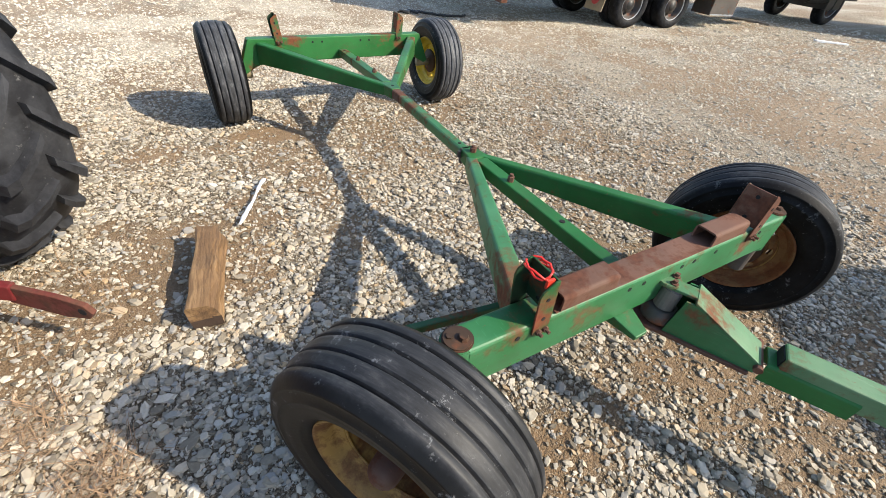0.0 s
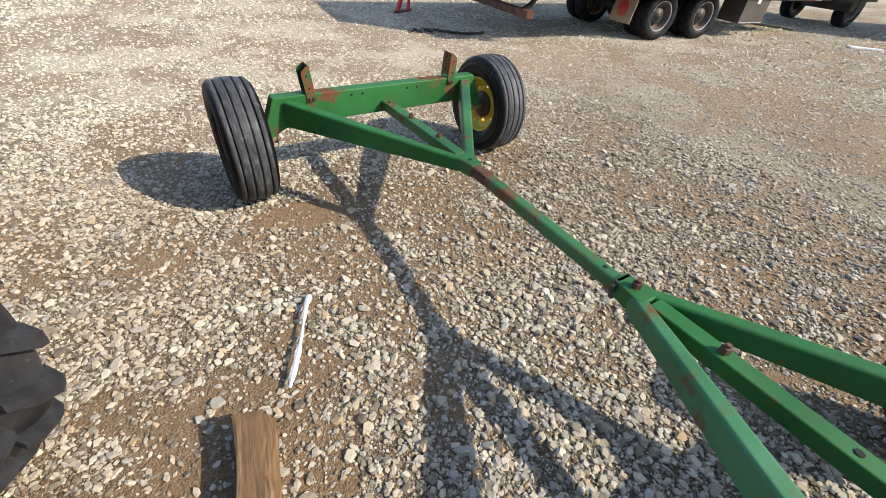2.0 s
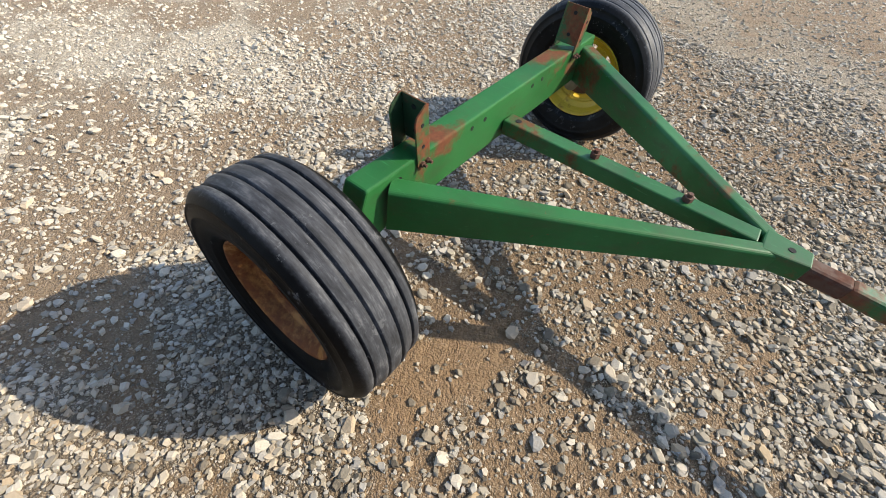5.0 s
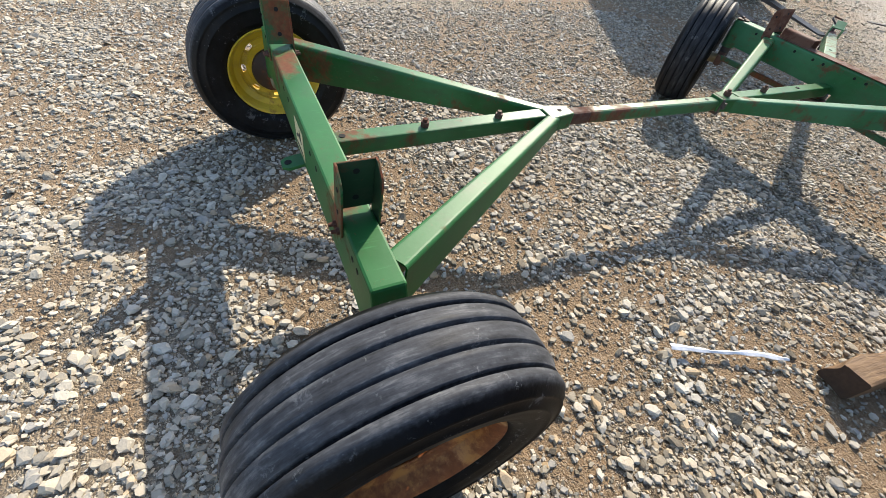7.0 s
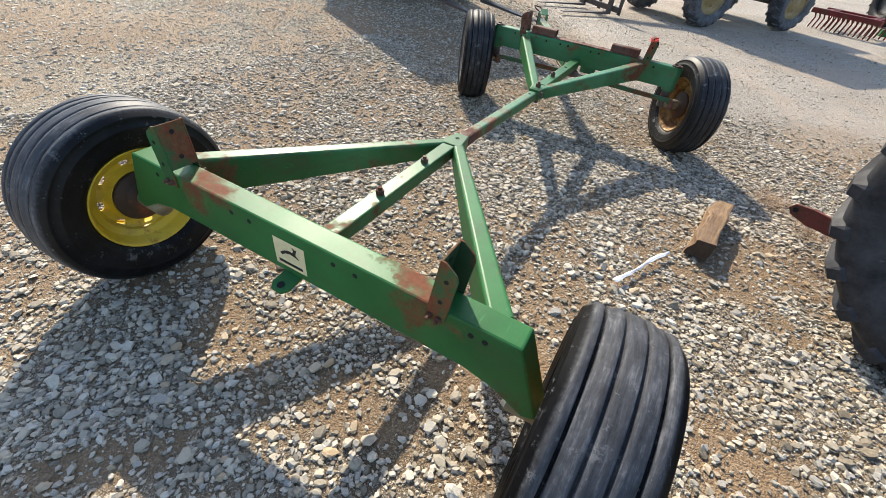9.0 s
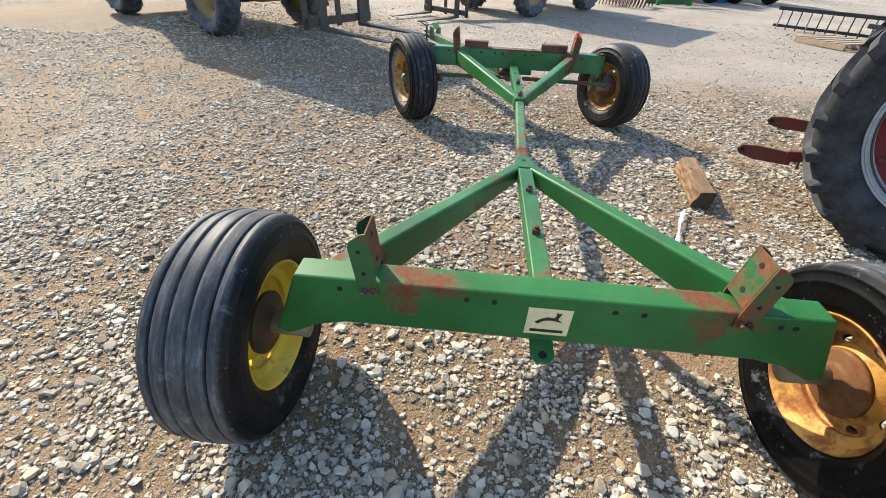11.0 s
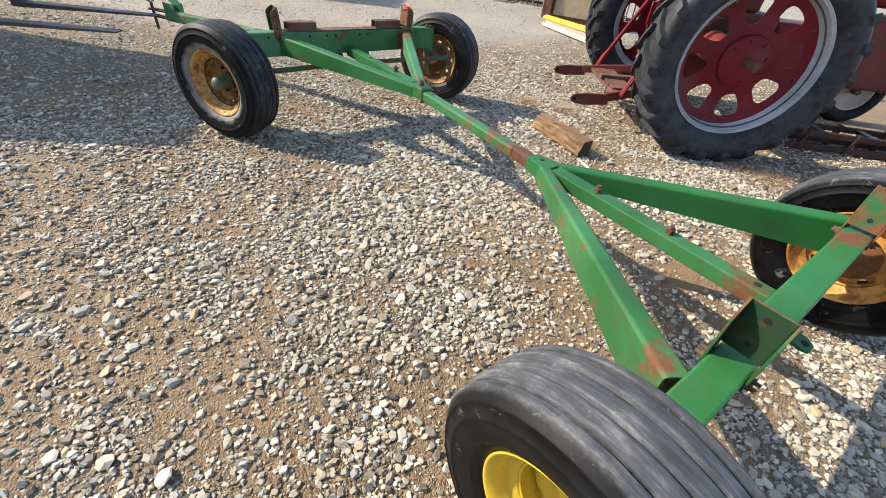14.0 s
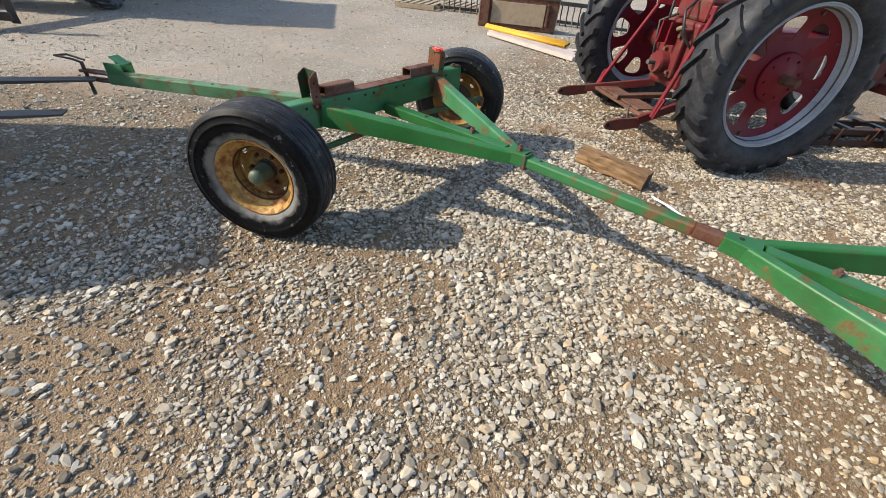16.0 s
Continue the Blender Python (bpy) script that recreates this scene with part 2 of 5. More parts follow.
TAPE_WHITE = plain("white_tape", (0.75, 0.75, 0.75), 0.4)
TAN_CAST = plain("bare_cast_spindle", (0.20, 0.17, 0.10), 0.55, 0.3, 0.4, 30)
STRAW = plain("dead_grass", (0.29, 0.185, 0.105), 0.8, var=0.5, scale=40)


def wood():
    m, nt, b = material("weathered_timber")
    v = coords(nt, (1, 0.09, 1))
    rings = noise_tex(nt, v, 60, 5, 0.6)
    streak = noise_tex(nt, v, 16, 4, 0.6)
    col = ramp(nt, streak, (0.3, (0.075, 0.040, 0.018)), (0.52, (0.19, 0.108, 0.047)), (0.75, (0.33, 0.21, 0.10)))
    col = mix(nt, ramp(nt, rings, (0.40, grey(0.75)), (0.52, grey(0))), col, (0.10, 0.055, 0.025))
    nt.links.new(col, b.inputs["Base Color"])
    b.inputs["Roughness"].default_value = 0.75
    bump(nt, b, rings, 0.8, 0.006)
    return m


WOOD = wood()
WOOD_END = plain("rotten_end_grain", (0.045, 0.026, 0.016), 0.9, var=0.5, scale=60, bumpy=0.6)


def stones_material():
    m, nt, b = material("limestone_gravel")
    geo = nt.nodes.new("ShaderNodeNewGeometry")
    col = ramp(nt, geo.outputs["Random Per Island"], (0.0, (0.070, 0.060, 0.046)), (0.17, (0.190, 0.165, 0.126)), (0.34, (0.37, 0.33, 0.255)), (0.46, (0.315, 0.31, 0.295)),
               (0.60, (0.45, 0.385, 0.285)), (0.72, (0.54, 0.495, 0.41)), (0.83, (0.56, 0.52, 0.44)), (0.92, (0.40, 0.275, 0.145)), (1.0, (0.60, 0.565, 0.49)))
    v = coords(nt)
    fine = noise_tex(nt, v, 160, 3)
    col = mix(nt, maths(nt, "MULTIPLY", fine, 0.42), col, (0.23, 0.188, 0.135))
    crust = ramp(nt, noise_tex(nt, v, 55, 6, 0.7), (0.48, grey(0)), (0.70, grey(0.40)))
    col = mix(nt, crust, col, (0.40, 0.34, 0.245))
    # earth trodden over the stones; stone dust and frontal sun coloured in on the open side
    sp = nt.nodes.new("ShaderNodeSeparateXYZ")
    nt.links.new(v, sp.inputs[0])
    dusty = ramp(nt, noise_tex(nt, v, 1.5, 7, 0.68), (0.48, grey(0.0)), (0.70, grey(0.34)))
    col = mix(nt, dusty, col, (0.34, 0.26, 0.165))
    pale = maths(nt, "MAXIMUM", maths(nt, "MULTIPLY_ADD", sp.outputs[1], 0.33, -0.25), maths(nt, "MULTIPLY_ADD", sp.outputs[0], 0.22, -0.50))
    col = mix(nt, ramp(nt, pale, (0.0, grey(0)), (1.0, grey(0.44))), col, (0.76, 0.69, 0.57))
    nt.links.new(col, b.inputs["Base Color"])
    b.inputs["Roughness"].default_value = 0.88
    b.inputs["Specular IOR Level"].default_value = 0.25
    bump(nt, b, maths(nt, "MULTIPLY_ADD", fine, 0.4, noise_tex(nt, v, 75, 4, 0.6)), 0.55, 0.004)
    return m


STONES = stones_material()


def ground_material():
    """Packed tan limestone dirt with fine chippings of several sizes."""
    m, nt, b = material("gravel_ground")
    v = coords(nt)
    dirt = nt.nodes.new("ShaderNodeAttribute")
    dirt.attribute_name = "dirt"
    d = dirt.outputs["Fac"]
    heights = []
    cells = []
    warp = nt.nodes.new("ShaderNodeVectorMath")
    warp.operation = "MULTIPLY_ADD"
    wobble = nt.nodes.new("ShaderNodeTexNoise")
    nt.links.new(v, wobble.inputs["Vector"])
    wobble.inputs["Scale"].default_value = 40
    nt.links.new(wobble.outputs["Color"], warp.inputs[0])
    warp.inputs[1].default_value = (0.02, 0.02, 0.02)
    nt.links.new(v, warp.inputs[2])
    for scale in (170.0, 80.0, 36.0):
        vo = nt.nodes.new("ShaderNodeTexVoronoi")
        nt.links.new(warp.outputs[0], vo.inputs["Vector"])
        vo.inputs["Scale"].default_value = scale
        cells.append(vo.outputs["Color"])
        heights.append(vo.outputs["Distance"])
    sep = nt.nodes.new("ShaderNodeSeparateColor")
    nt.links.new(cells[0], sep.inputs[0])
    sep2 = nt.nodes.new("ShaderNodeSeparateColor")
    nt.links.new(cells[1], sep2.inputs[0])
    pal = ((0.0, (0.11, 0.085, 0.055)), (0.3, (0.24, 0.195, 0.13)), (0.6, (0.39, 0.33, 0.24)), (0.85, (0.52, 0.46, 0.36)), (1.0, (0.72, 0.67, 0.56)))
    small = ramp(nt, sep.outputs[0], *pal)
    large = ramp(nt, sep2.outputs[0], *pal)
    chip = ramp(nt, sep2.outputs[1], (0.58, grey(0)), (0.60, grey(1)))
    col = mix(nt, chip, small, large)
    sep3 = nt.nodes.new("ShaderNodeSeparateColor")
    nt.links.new(cells[2], sep3.inputs[0])
    lump = ramp(nt, maths(nt, "SUBTRACT", sep3.outputs[1], maths(nt, "MULTIPLY", d, 0.35)), (0.50, grey(0)), (0.53, grey(0.85)))
    col = mix(nt, lump, col, ramp(nt, sep3.outputs[0], *pal))
    # shade in the crevices between chips, mixed in as dark brown
    gap_shade = ramp(nt, heights[0], (0.30, grey(0)), (0.60, grey(0.92)))
    col = mix(nt, gap_shade, col, (0.07, 0.050, 0.030))
    soil = mix(nt, noise_tex(nt, v, 26, 6, 0.7), (0.165, 0.092, 0.043), (0.37, 0.250, 0.138))
    grit = ramp(nt, noise_tex(nt, v, 9, 5, 0.65), (0.38, grey(0)), (0.62, grey(1)))
    col = mix(nt, maths(nt, "MULTIPLY", grit, 0.28), col, soil)
    col = mix(nt, maths(nt, "MULTIPLY", maths(nt, "POWER", d, 2.2), 0.9), col, soil)
    drive = nt.nodes.new("ShaderNodeAttribute")
    drive.attribute_name = "drive"
    # dust: paler tone for stone dust and for sun falling from behind
    dust = mix(nt, 0.62, col, mix(nt, ramp(nt, noise_tex(nt, v, 38, 8, 0.75), (0.36, grey(0)), (0.62, grey(1))), (0.40, 0.345, 0.255), (0.92, 0.845, 0.70)))
    grey_dust = mix(nt, 0.66, col, mix(nt, noise_tex(nt, v, 7, 8, 0.72), (0.40, 0.385, 0.355), (0.66, 0.64, 0.60)))
    pale = nt.nodes.new("ShaderNodeAttribute")
    pale.attribute_name = "pale"
    col = mix(nt, pale.outputs["Fac"], col, dust)
    col = mix(nt, drive.outputs["Fac"], col, grey_dust)
    tone = noise_tex(nt, v, 0.55, 5, 0.6)
    col = mix(nt, 1.0, col, ramp(nt, tone, (0.3, (0.74, 0.70, 0.64)), (0.7, (0.98, 0.97, 0.95))), "MULTIPLY")
    nt.links.new(col, b.inputs["Base Color"])
    b.inputs["Roughness"].default_value = 0.9
    h = maths(nt, "ADD", maths(nt, "MULTIPLY", heights[0], -0.6), maths(nt, "MULTIPLY", heights[1], -0.8))
    h = maths(nt, "ADD", h, maths(nt, "MULTIPLY", noise_tex(nt, v, 30, 6, 0.7), 1.6))
    h = maths(nt, "ADD", h, maths(nt, "MULTIPLY", heights[2], maths(nt, "MULTIPLY", lump, -1.6)))
    bump(nt, b, h, 0.85, 0.009)
    return m


GROUND = ground_material()


# ---- mesh helpers ----
def part(name, bm, mat, parent=None, label="", smooth=False):
    me = bpy.data.meshes.new(name)
    bm.normal_update()
    bm.to_mesh(me)
    bm.free()
    me.materials.append(mat)
    if smooth:
        me.polygons.foreach_set("use_smooth", [True] * len(me.polygons))
    ob = new(name, me)
    if parent:
        ob.parent = parent
    if label:
        ob["label"] = label
    return ob


def thing(name, label, category, at=(0, 0, 0), turn=0.0, group="", kind=""):
    e = new(name)
    e.empty_display_size = 0.2
    e.matrix_world = pose(*at, 0, 0, turn)
    return tagged(e, label, category, group, kind)


def soften(bm, width, segments=2):
    if width > 0:
        edges = [e for e in bm.edges if len(e.link_faces) == 2 and e.calc_face_angle(0) > 0.5]
        bmesh.ops.bevel(bm, geom=edges, offset=width, segments=segments, affect="EDGES", profile=0.5)
    return bm


def box(lo, hi, r=0.003, m=None):
    bm = bmesh.new()
    bmesh.ops.create_cube(bm, size=1)
    for v in bm.verts:
        v.co = Vector([lo[k] + (v.co[k] + 0.5) * (hi[k] - lo[k]) for k in range(3)])
    soften(bm, r)
    if m:
        bm.transform(m)
    return bm


def join(*bms):
    out = bmesh.new()
    for b in bms:
        me = bpy.data.meshes.new("tmp")
        b.to_mesh(me)
        b.free()
        out.from_mesh(me)
        bpy.data.meshes.remove(me)
    return out


def axis_frame(p, q, up=(0, 0, 1)):
    """A frame at p whose y runs to q and whose z lies towards up."""
    y = (Vector(q) - Vector(p)).normalized()
    x = y.cross(Vector(up))
    x = x.normalized() if x.length > 1e-4 else Vector((1, 0, 0))
    z = x.cross(y)
    return Matrix.Translation(p) @ Matrix((x, y, z)).transposed().to_4x4()


def beam(p, q, w, h, r=0.004, w2=None, h2=None, drop=False):
    """A bar from p to q along its centre line; w2, h2: its size at q. drop: p and q lie on its top face."""
    w2, h2 = w2 or w, h2 or h
    length = (Vector(q) - Vector(p)).length
    bm = bmesh.new()
    bmesh.ops.create_cube(bm, size=1)
    for v in bm.verts:
        end = v.co.y > 0
        z = v.co.z - (0.5 if drop else 0)
        v.co = Vector((v.co.x * (w2 if end else w), length if end else 0, z * (h2 if end else h)))
    soften(bm, r)
    bm.transform(axis_frame(p, q))
    return bm


def channel_beam(p, q, w, h, t=0.007, w2=None, h2=None):
    """A bar of folded plate, open underneath, with p and q on its top."""
    w2, h2 = w2 or w, h2 or h
    length = (Vector(q) - Vector(p)).length
    bm = bmesh.new()
    rings = []
    for y, ww, hh in ((0, w, h), (length, w2, h2)):
        a = ww / 2
        arc = [(0.014 * (1 - math.cos(k * math.pi / 8)), 0.014 * (1 - math.sin(k * math.pi / 8))) for k in range(5)]
        pts = [(-a, -hh)] + [(-a + u, -w3) for u, w3 in arc] + [(a - u, -w3) for u, w3 in reversed(arc)] + [(a, -hh), (a - t, -hh), (a - t, -t), (-a + t, -t), (-a + t, -hh)]
        rings.append([bm.verts.new((x, y, z)) for x, z in pts])
    n = len(rings[0])
    for i in range(n):
        bm.faces.new((rings[0][i], rings[0][(i + 1) % n], rings[1][(i + 1) % n], rings[1][i]))
    bm.faces.new(rings[0][::-1])
    bm.faces.new(rings[1])
    bmesh.ops.recalc_face_normals(bm, faces=bm.faces)
    bm.transform(axis_frame(p, q))
    return bm


def rod(p, q, r, seg=16, r2=None, bevel=0.0):
    length = (Vector(q) - Vector(p)).length
    bm = bmesh.new()
    bmesh.ops.create_cone(bm, cap_ends=True, segments=seg, radius1=r, radius2=r if r2 is None else r2, depth=length)
    if bevel:
        edges = [e for e in bm.edges if e.calc_face_angle(0) > 1.0]
        bmesh.ops.bevel(bm, geom=edges, offset=bevel, segments=2, affect="EDGES")
    bm.transform(Matrix.Translation((0, 0, length / 2)))
    bm.transform(Matrix.Translation(p) @ (Vector(q) - Vector(p)).to_track_quat("Z", "Y").to_matrix().to_4x4())
    return bm


def lathe(profile, seg=48, closed=False):
    """Turns (radius, x) pairs about the x axis."""
    bm = bmesh.new()
    rings = [[bm.verts.new((x, r * math.cos(a), r * math.sin(a))) for a in (2 * math.pi * k / seg for k in range(seg))] if r > 1e-5 else [bm.verts.new((x, 0, 0))]
             for r, x in profile]
    pairs = list(zip(rings, rings[1:])) + ([(rings[-1], rings[0])] if closed else [])
    for a, b in pairs:
        for k in range(seg):
            l = (k + 1) % seg
            if len(a) == 1 and len(b) == 1:
                continue
            if len(a) == 1:
                bm.faces.new((a[0], b[k], b[l]))
            elif len(b) == 1:
                bm.faces.new((a[k], b[0], a[l]))
            else:
                bm.faces.new((a[k], b[k], b[l], a[l]))
    bmesh.ops.recalc_face_normals(bm, faces=bm.faces)
    return bm


def slab(outline, thick, m=None, r=0.0):
    """A plate: an outline in x, y extruded up by thick."""
    bm = bmesh.new()
    vs = [bm.verts.new((x, y, 0)) for x, y in outline]
    f = bm.faces.new(vs)
    ex = bmesh.ops.extrude_face_region(bm, geom=[f])
    bmesh.ops.translate(bm, verts=[v for v in ex["geom"] if isinstance(v, bmesh.types.BMVert)], vec=(0, 0, thick))
    bmesh.ops.recalc_face_normals(bm, faces=bm.faces)
    soften(bm, r)
    if m:
        bm.transform(m)
    return bm


def tube_path(points, r, seg=8):
    cu = bpy.data.curves.new("tmp", "CURVE")
    cu.dimensions = "3D"
    sp = cu.splines.new("POLY")
    sp.points.add(len(points) - 1)
    for s, p in zip(sp.points, points):
        s.co = (*p, 1)
    cu.bevel_depth, cu.bevel_resolution, cu.use_fill_caps = r, max(1, seg // 4), True
    ob = bpy.data.objects.new("tmp", cu)
    me = ob.to_mesh()
    bm = bmesh.new()
    bm.from_mesh(me)
    ob.to_mesh_clear()
    bpy.data.objects.remove(ob)
    bpy.data.curves.remove(cu)
    return bm


def pierced_disc(r0, r1, inner, dish, holes, mid, half_r, half_a, thick, steps=44):
    """A dished wheel disc with rounded windows between the radii r0 and r1, and a plain middle; dish(r) gives its x."""
    bm = bmesh.new()
    wide = math.pi / holes

    def at(r, a):
        return bm.verts.new((dish(r), r * math.cos(a), r * math.sin(a)))
    for h in range(holes):
        centre = 2 * wide * h
        rows = []
        for f in (0.0, 0.12, 0.4, 0.7, 1.0):
            row = []
            for k in range(steps):
                q = 2 * math.pi * (k + 0.5) / steps
                c, d = math.cos(q), math.sin(q)
                big = max(abs(c), abs(d))
                outer = (mid + (c / big) * ((r1 - mid) if c > 0 else (mid - r0)), (d / big) * wide)
                n = (abs(c) ** 3.4 + abs(d) ** 3.4) ** (-1 / 3.4)
                hr = mid + half_r * c * n
                hole = (hr, half_a * d * n * (0.86 + 0.14 * (hr - mid) / half_r))
                row.append(at(hole[0] + (outer[0] - hole[0]) * f, centre + hole[1] + (outer[1] - hole[1]) * f))
            rows.append(row)
        for a, b in zip(rows, rows[1:]):
            for k in range(steps):
                l = (k + 1) % steps
                bm.faces.new((a[k], a[l], b[l], b[k]))
        # corners of the sector
        for c, d in ((1, 1), (1, -1), (-1, 1), (-1, -1)):
            corner = at(r1 if c > 0 else r0, centre + d * wide)
            k = min(range(steps), key=lambda i: abs(math.cos(2 * math.pi * (i + 0.5) / steps) - c * 0.7071) + abs(math.sin(2 * math.pi * (i + 0.5) / steps) - d * 0.7071))
            q = 2 * math.pi * (k + 0.5) / steps
            other = (k + 1) % steps if (abs(math.cos(q)) > abs(math.sin(q))) == (c * d > 0) else (k - 1) % steps
            bm.faces.new((rows[-1][k], rows[-1][other], corner))
    ring = holes * 8
    grid = [[at(r, 2 * math.pi * k / ring) for k in range(ring)] for r in inner + [r0 + 0.0015]]
    for a, b in zip(grid, grid[1:]):
        for k in range(ring):
            bm.faces.new((a[k], b[k], b[(k + 1) % ring], a[(k + 1) % ring]))
    bmesh.ops.remove_doubles(bm, verts=bm.verts, dist=0.0006)
    bmesh.ops.recalc_face_normals(bm, faces=bm.faces)
    ex = bmesh.ops.extrude_face_region(bm, geom=list(bm.faces))
    bmesh.ops.translate(bm, verts=[v for v in ex["geom"] if isinstance(v, bmesh.types.BMVert)], vec=(-thick, 0, 0))
    bmesh.ops.recalc_face_normals(bm, faces=bm.faces)
    return bm


XZ = Matrix(((1, 0, 0, 0), (0, 0, -1, 0), (0, 1, 0, 0), (0, 0, 0, 1)))      # plate outline x, y -> x, z; thickness towards -y
YZ = Matrix(((0, 0, 1, 0), (1, 0, 0, 0), (0, 1, 0, 0), (0, 0, 0, 1)))       # plate outline x, y -> y, z; thickness towards +x


# ---- the ground ----
def lattice_noise(x, y, cell, seed):
    """Smooth value noise, 0 to 1."""
    gx, gy = np.asarray(x) / cell, np.asarray(y) / cell
    ix, iy = np.floor(gx).astype(np.int64), np.floor(gy).astype(np.int64)
    fx, fy = gx - ix, gy - iy
    fx, fy = fx * fx * (3 - 2 * fx), fy * fy * (3 - 2 * fy)

    def val(i, j):
        h = (i * 374761393 + j * 668265263 + seed * 974711) & 0x7FFFFFFF
        h = ((h ^ (h >> 13)) * 1274126177) & 0x7FFFFFFF
        return ((h ^ (h >> 16)) & 0xFFFF) / 65535.0
    return (val(ix, iy) * (1 - fx) + val(ix + 1, iy) * fx) * (1 - fy) + (val(ix, iy + 1) * (1 - fx) + val(ix + 1, iy + 1) * fx) * fy


# bare patches: x, y, half length, half width, how bare
BARE = [(-0.86, 0.67, 0.36, 0.20, 1.0), (-0.68, 0.58, 0.30, 0.16, 1.0), (-1.58, 0.55, 0.34, 0.28, 0.90), (-1.15, 0.48, 0.26, 0.16, 0.84), (-1.05, 0.16, 0.26, 0.16, 0.66), (-0.38, -0.20, 0.24, 0.17, 0.80),
        (-0.12, -0.21, 0.22, 0.14, 0.70), (-0.54, 1.78, 0.20, 0.15, 0.85), (-0.20, 1.76, 0.30, 0.14, 0.60), (-0.32, 1.13, 0.24, 0.13, 0.72), (0.14, 1.00, 0.20, 0.28, 0.75),
        (0.80, 1.54, 0.34, 0.16, 0.55), (1.34, 0.71, 0.30, 0.20, 0.66), (2.20, -0.91, 0.50, 0.40, 0.60), (0.84, -0.08, 0.32, 0.24, 0.72), (-0.72, -0.91, 0.13, 0.30, 0.62), (-1.50, -1.22, 0.14, 0.12, 0.65), (-0.14, 0.12, 0.20, 0.26, 0.70), (0.18, 2.55, 0.55, 0.30, 0.62), (-0.68, 2.14, 0.22, 0.16, 0.66), (-1.74, 0.42, 0.16, 0.24, 0.60),
        (10.7, 2.0, 0.7, 1.1, 0.75), (5.15, 1.78, 0.30, 0.16, 0.72), (3.6, 0.4, 0.5, 0.3, 0.5)]


def dirt_amount(x, y):
    n = 0.5 * lattice_noise(x, y, 0.8, 3) + 0.3 * lattice_noise(x, y, 0.3, 5) + 0.2 * lattice_noise(x, y, 0.1, 9)
    n = n + 0.065 * np.clip((np.asarray(x) - 0.1) / 1.2, 0, 1)
    d = np.clip((n - 0.475) / 0.12, 0, 1) * 0.84
    for cx, cy, a, b, how in BARE:
        e = ((x - cx) / a) ** 2 + ((y - cy) / b) ** 2
        d = np.maximum(d, how * np.clip(1.25 - e + 1.1 * (n - 0.5), 0, 1))
    return d


def packed_drive(x, y):
    """The smooth lane that wheels have packed, past the wagon's front."""
    n = lattice_noise(x, y, 1.3, 61) - 0.5 + 0.5 * (lattice_noise(x, y, 0.4, 62) - 0.5)
    return np.clip((-3.1 - y - 1.6 * np.maximum(x + 0.3, 0) + 0.9 * n) / 1.3, 0, 1)


def frontlit_pale(x, y):
    """How pale stone dust and frontal sun, put into the colour, make the yard: more so away from the wagon, to the
    north and east.
    """
    out = np.maximum(np.clip((y - 0.9) / 2.6, 0, 1), 0.6 * np.clip((x - 1.4) / 2.2, 0, 1) * np.clip((y + 2.6) / 1.6, 0, 1))
    return out * np.clip(0.5 + 1.0 * lattice_noise(x, y, 1.1, 71), 0, 1)


def ground_height(x, y):
    near = np.clip(1.6 - np.hypot(x, y) / 8.0, 0, 1)
    return near * 0.014 * (lattice_noise(x, y, 0.7, 21) + 0.5 * lattice_noise(x, y, 0.23, 22) - 0.75)


def make_ground():
    fine = np.arange(-5.0, 5.001, 0.05)
    out = 5.0 + 0.06 * (1.13 ** np.arange(1, 68) - 1) / 0.13
    axis = np.concatenate((-out[::-1], fine, out))
    n = len(axis)
    gx, gy = np.meshgrid(axis, axis, indexing="ij")
    co = np.stack((gx, gy, ground_height(gx, gy)), -1).reshape(-1, 3)
    i, j = np.meshgrid(np.arange(n - 1), np.arange(n - 1), indexing="ij")
    a = (i * n + j).ravel()
    quads = np.stack((a, a + n, a + n + 1, a + 1), -1)
    me = bpy.data.meshes.new("ground")
    me.vertices.add(n * n)
    me.vertices.foreach_set("co", co.ravel())
    me.loops.add(quads.size)
    me.loops.foreach_set("vertex_index", quads.ravel().astype(np.int32))
    me.polygons.add(len(quads))
    me.polygons.foreach_set("loop_start", np.arange(0, quads.size, 4, dtype=np.int32))
    me.update(calc_edges=True)
    at = me.attributes.new("dirt", "FLOAT", "POINT")
    at.data.foreach_set("value", dirt_amount(co[:, 0], co[:, 1]).astype(np.float32))
    at = me.attributes.new("drive", "FLOAT", "POINT")
    at.data.foreach_set("value", (0.62 * packed_drive(co[:, 0], co[:, 1])).astype(np.float32))
    at = me.attributes.new("pale", "FLOAT", "POINT")
    at.data.foreach_set("value", (0.95 * frontlit_pale(co[:, 0], co[:, 1]) * (1 - 0.75 * dirt_amount(co[:, 0], co[:, 1]))).astype(np.float32))
    me.polygons.foreach_set("use_smooth", [True] * len(quads))
    me.materials.append(GROUND)
    return tagged(new("ground", me), "pale tan gravel yard with packed dirt patches", "ground", kind="structure")


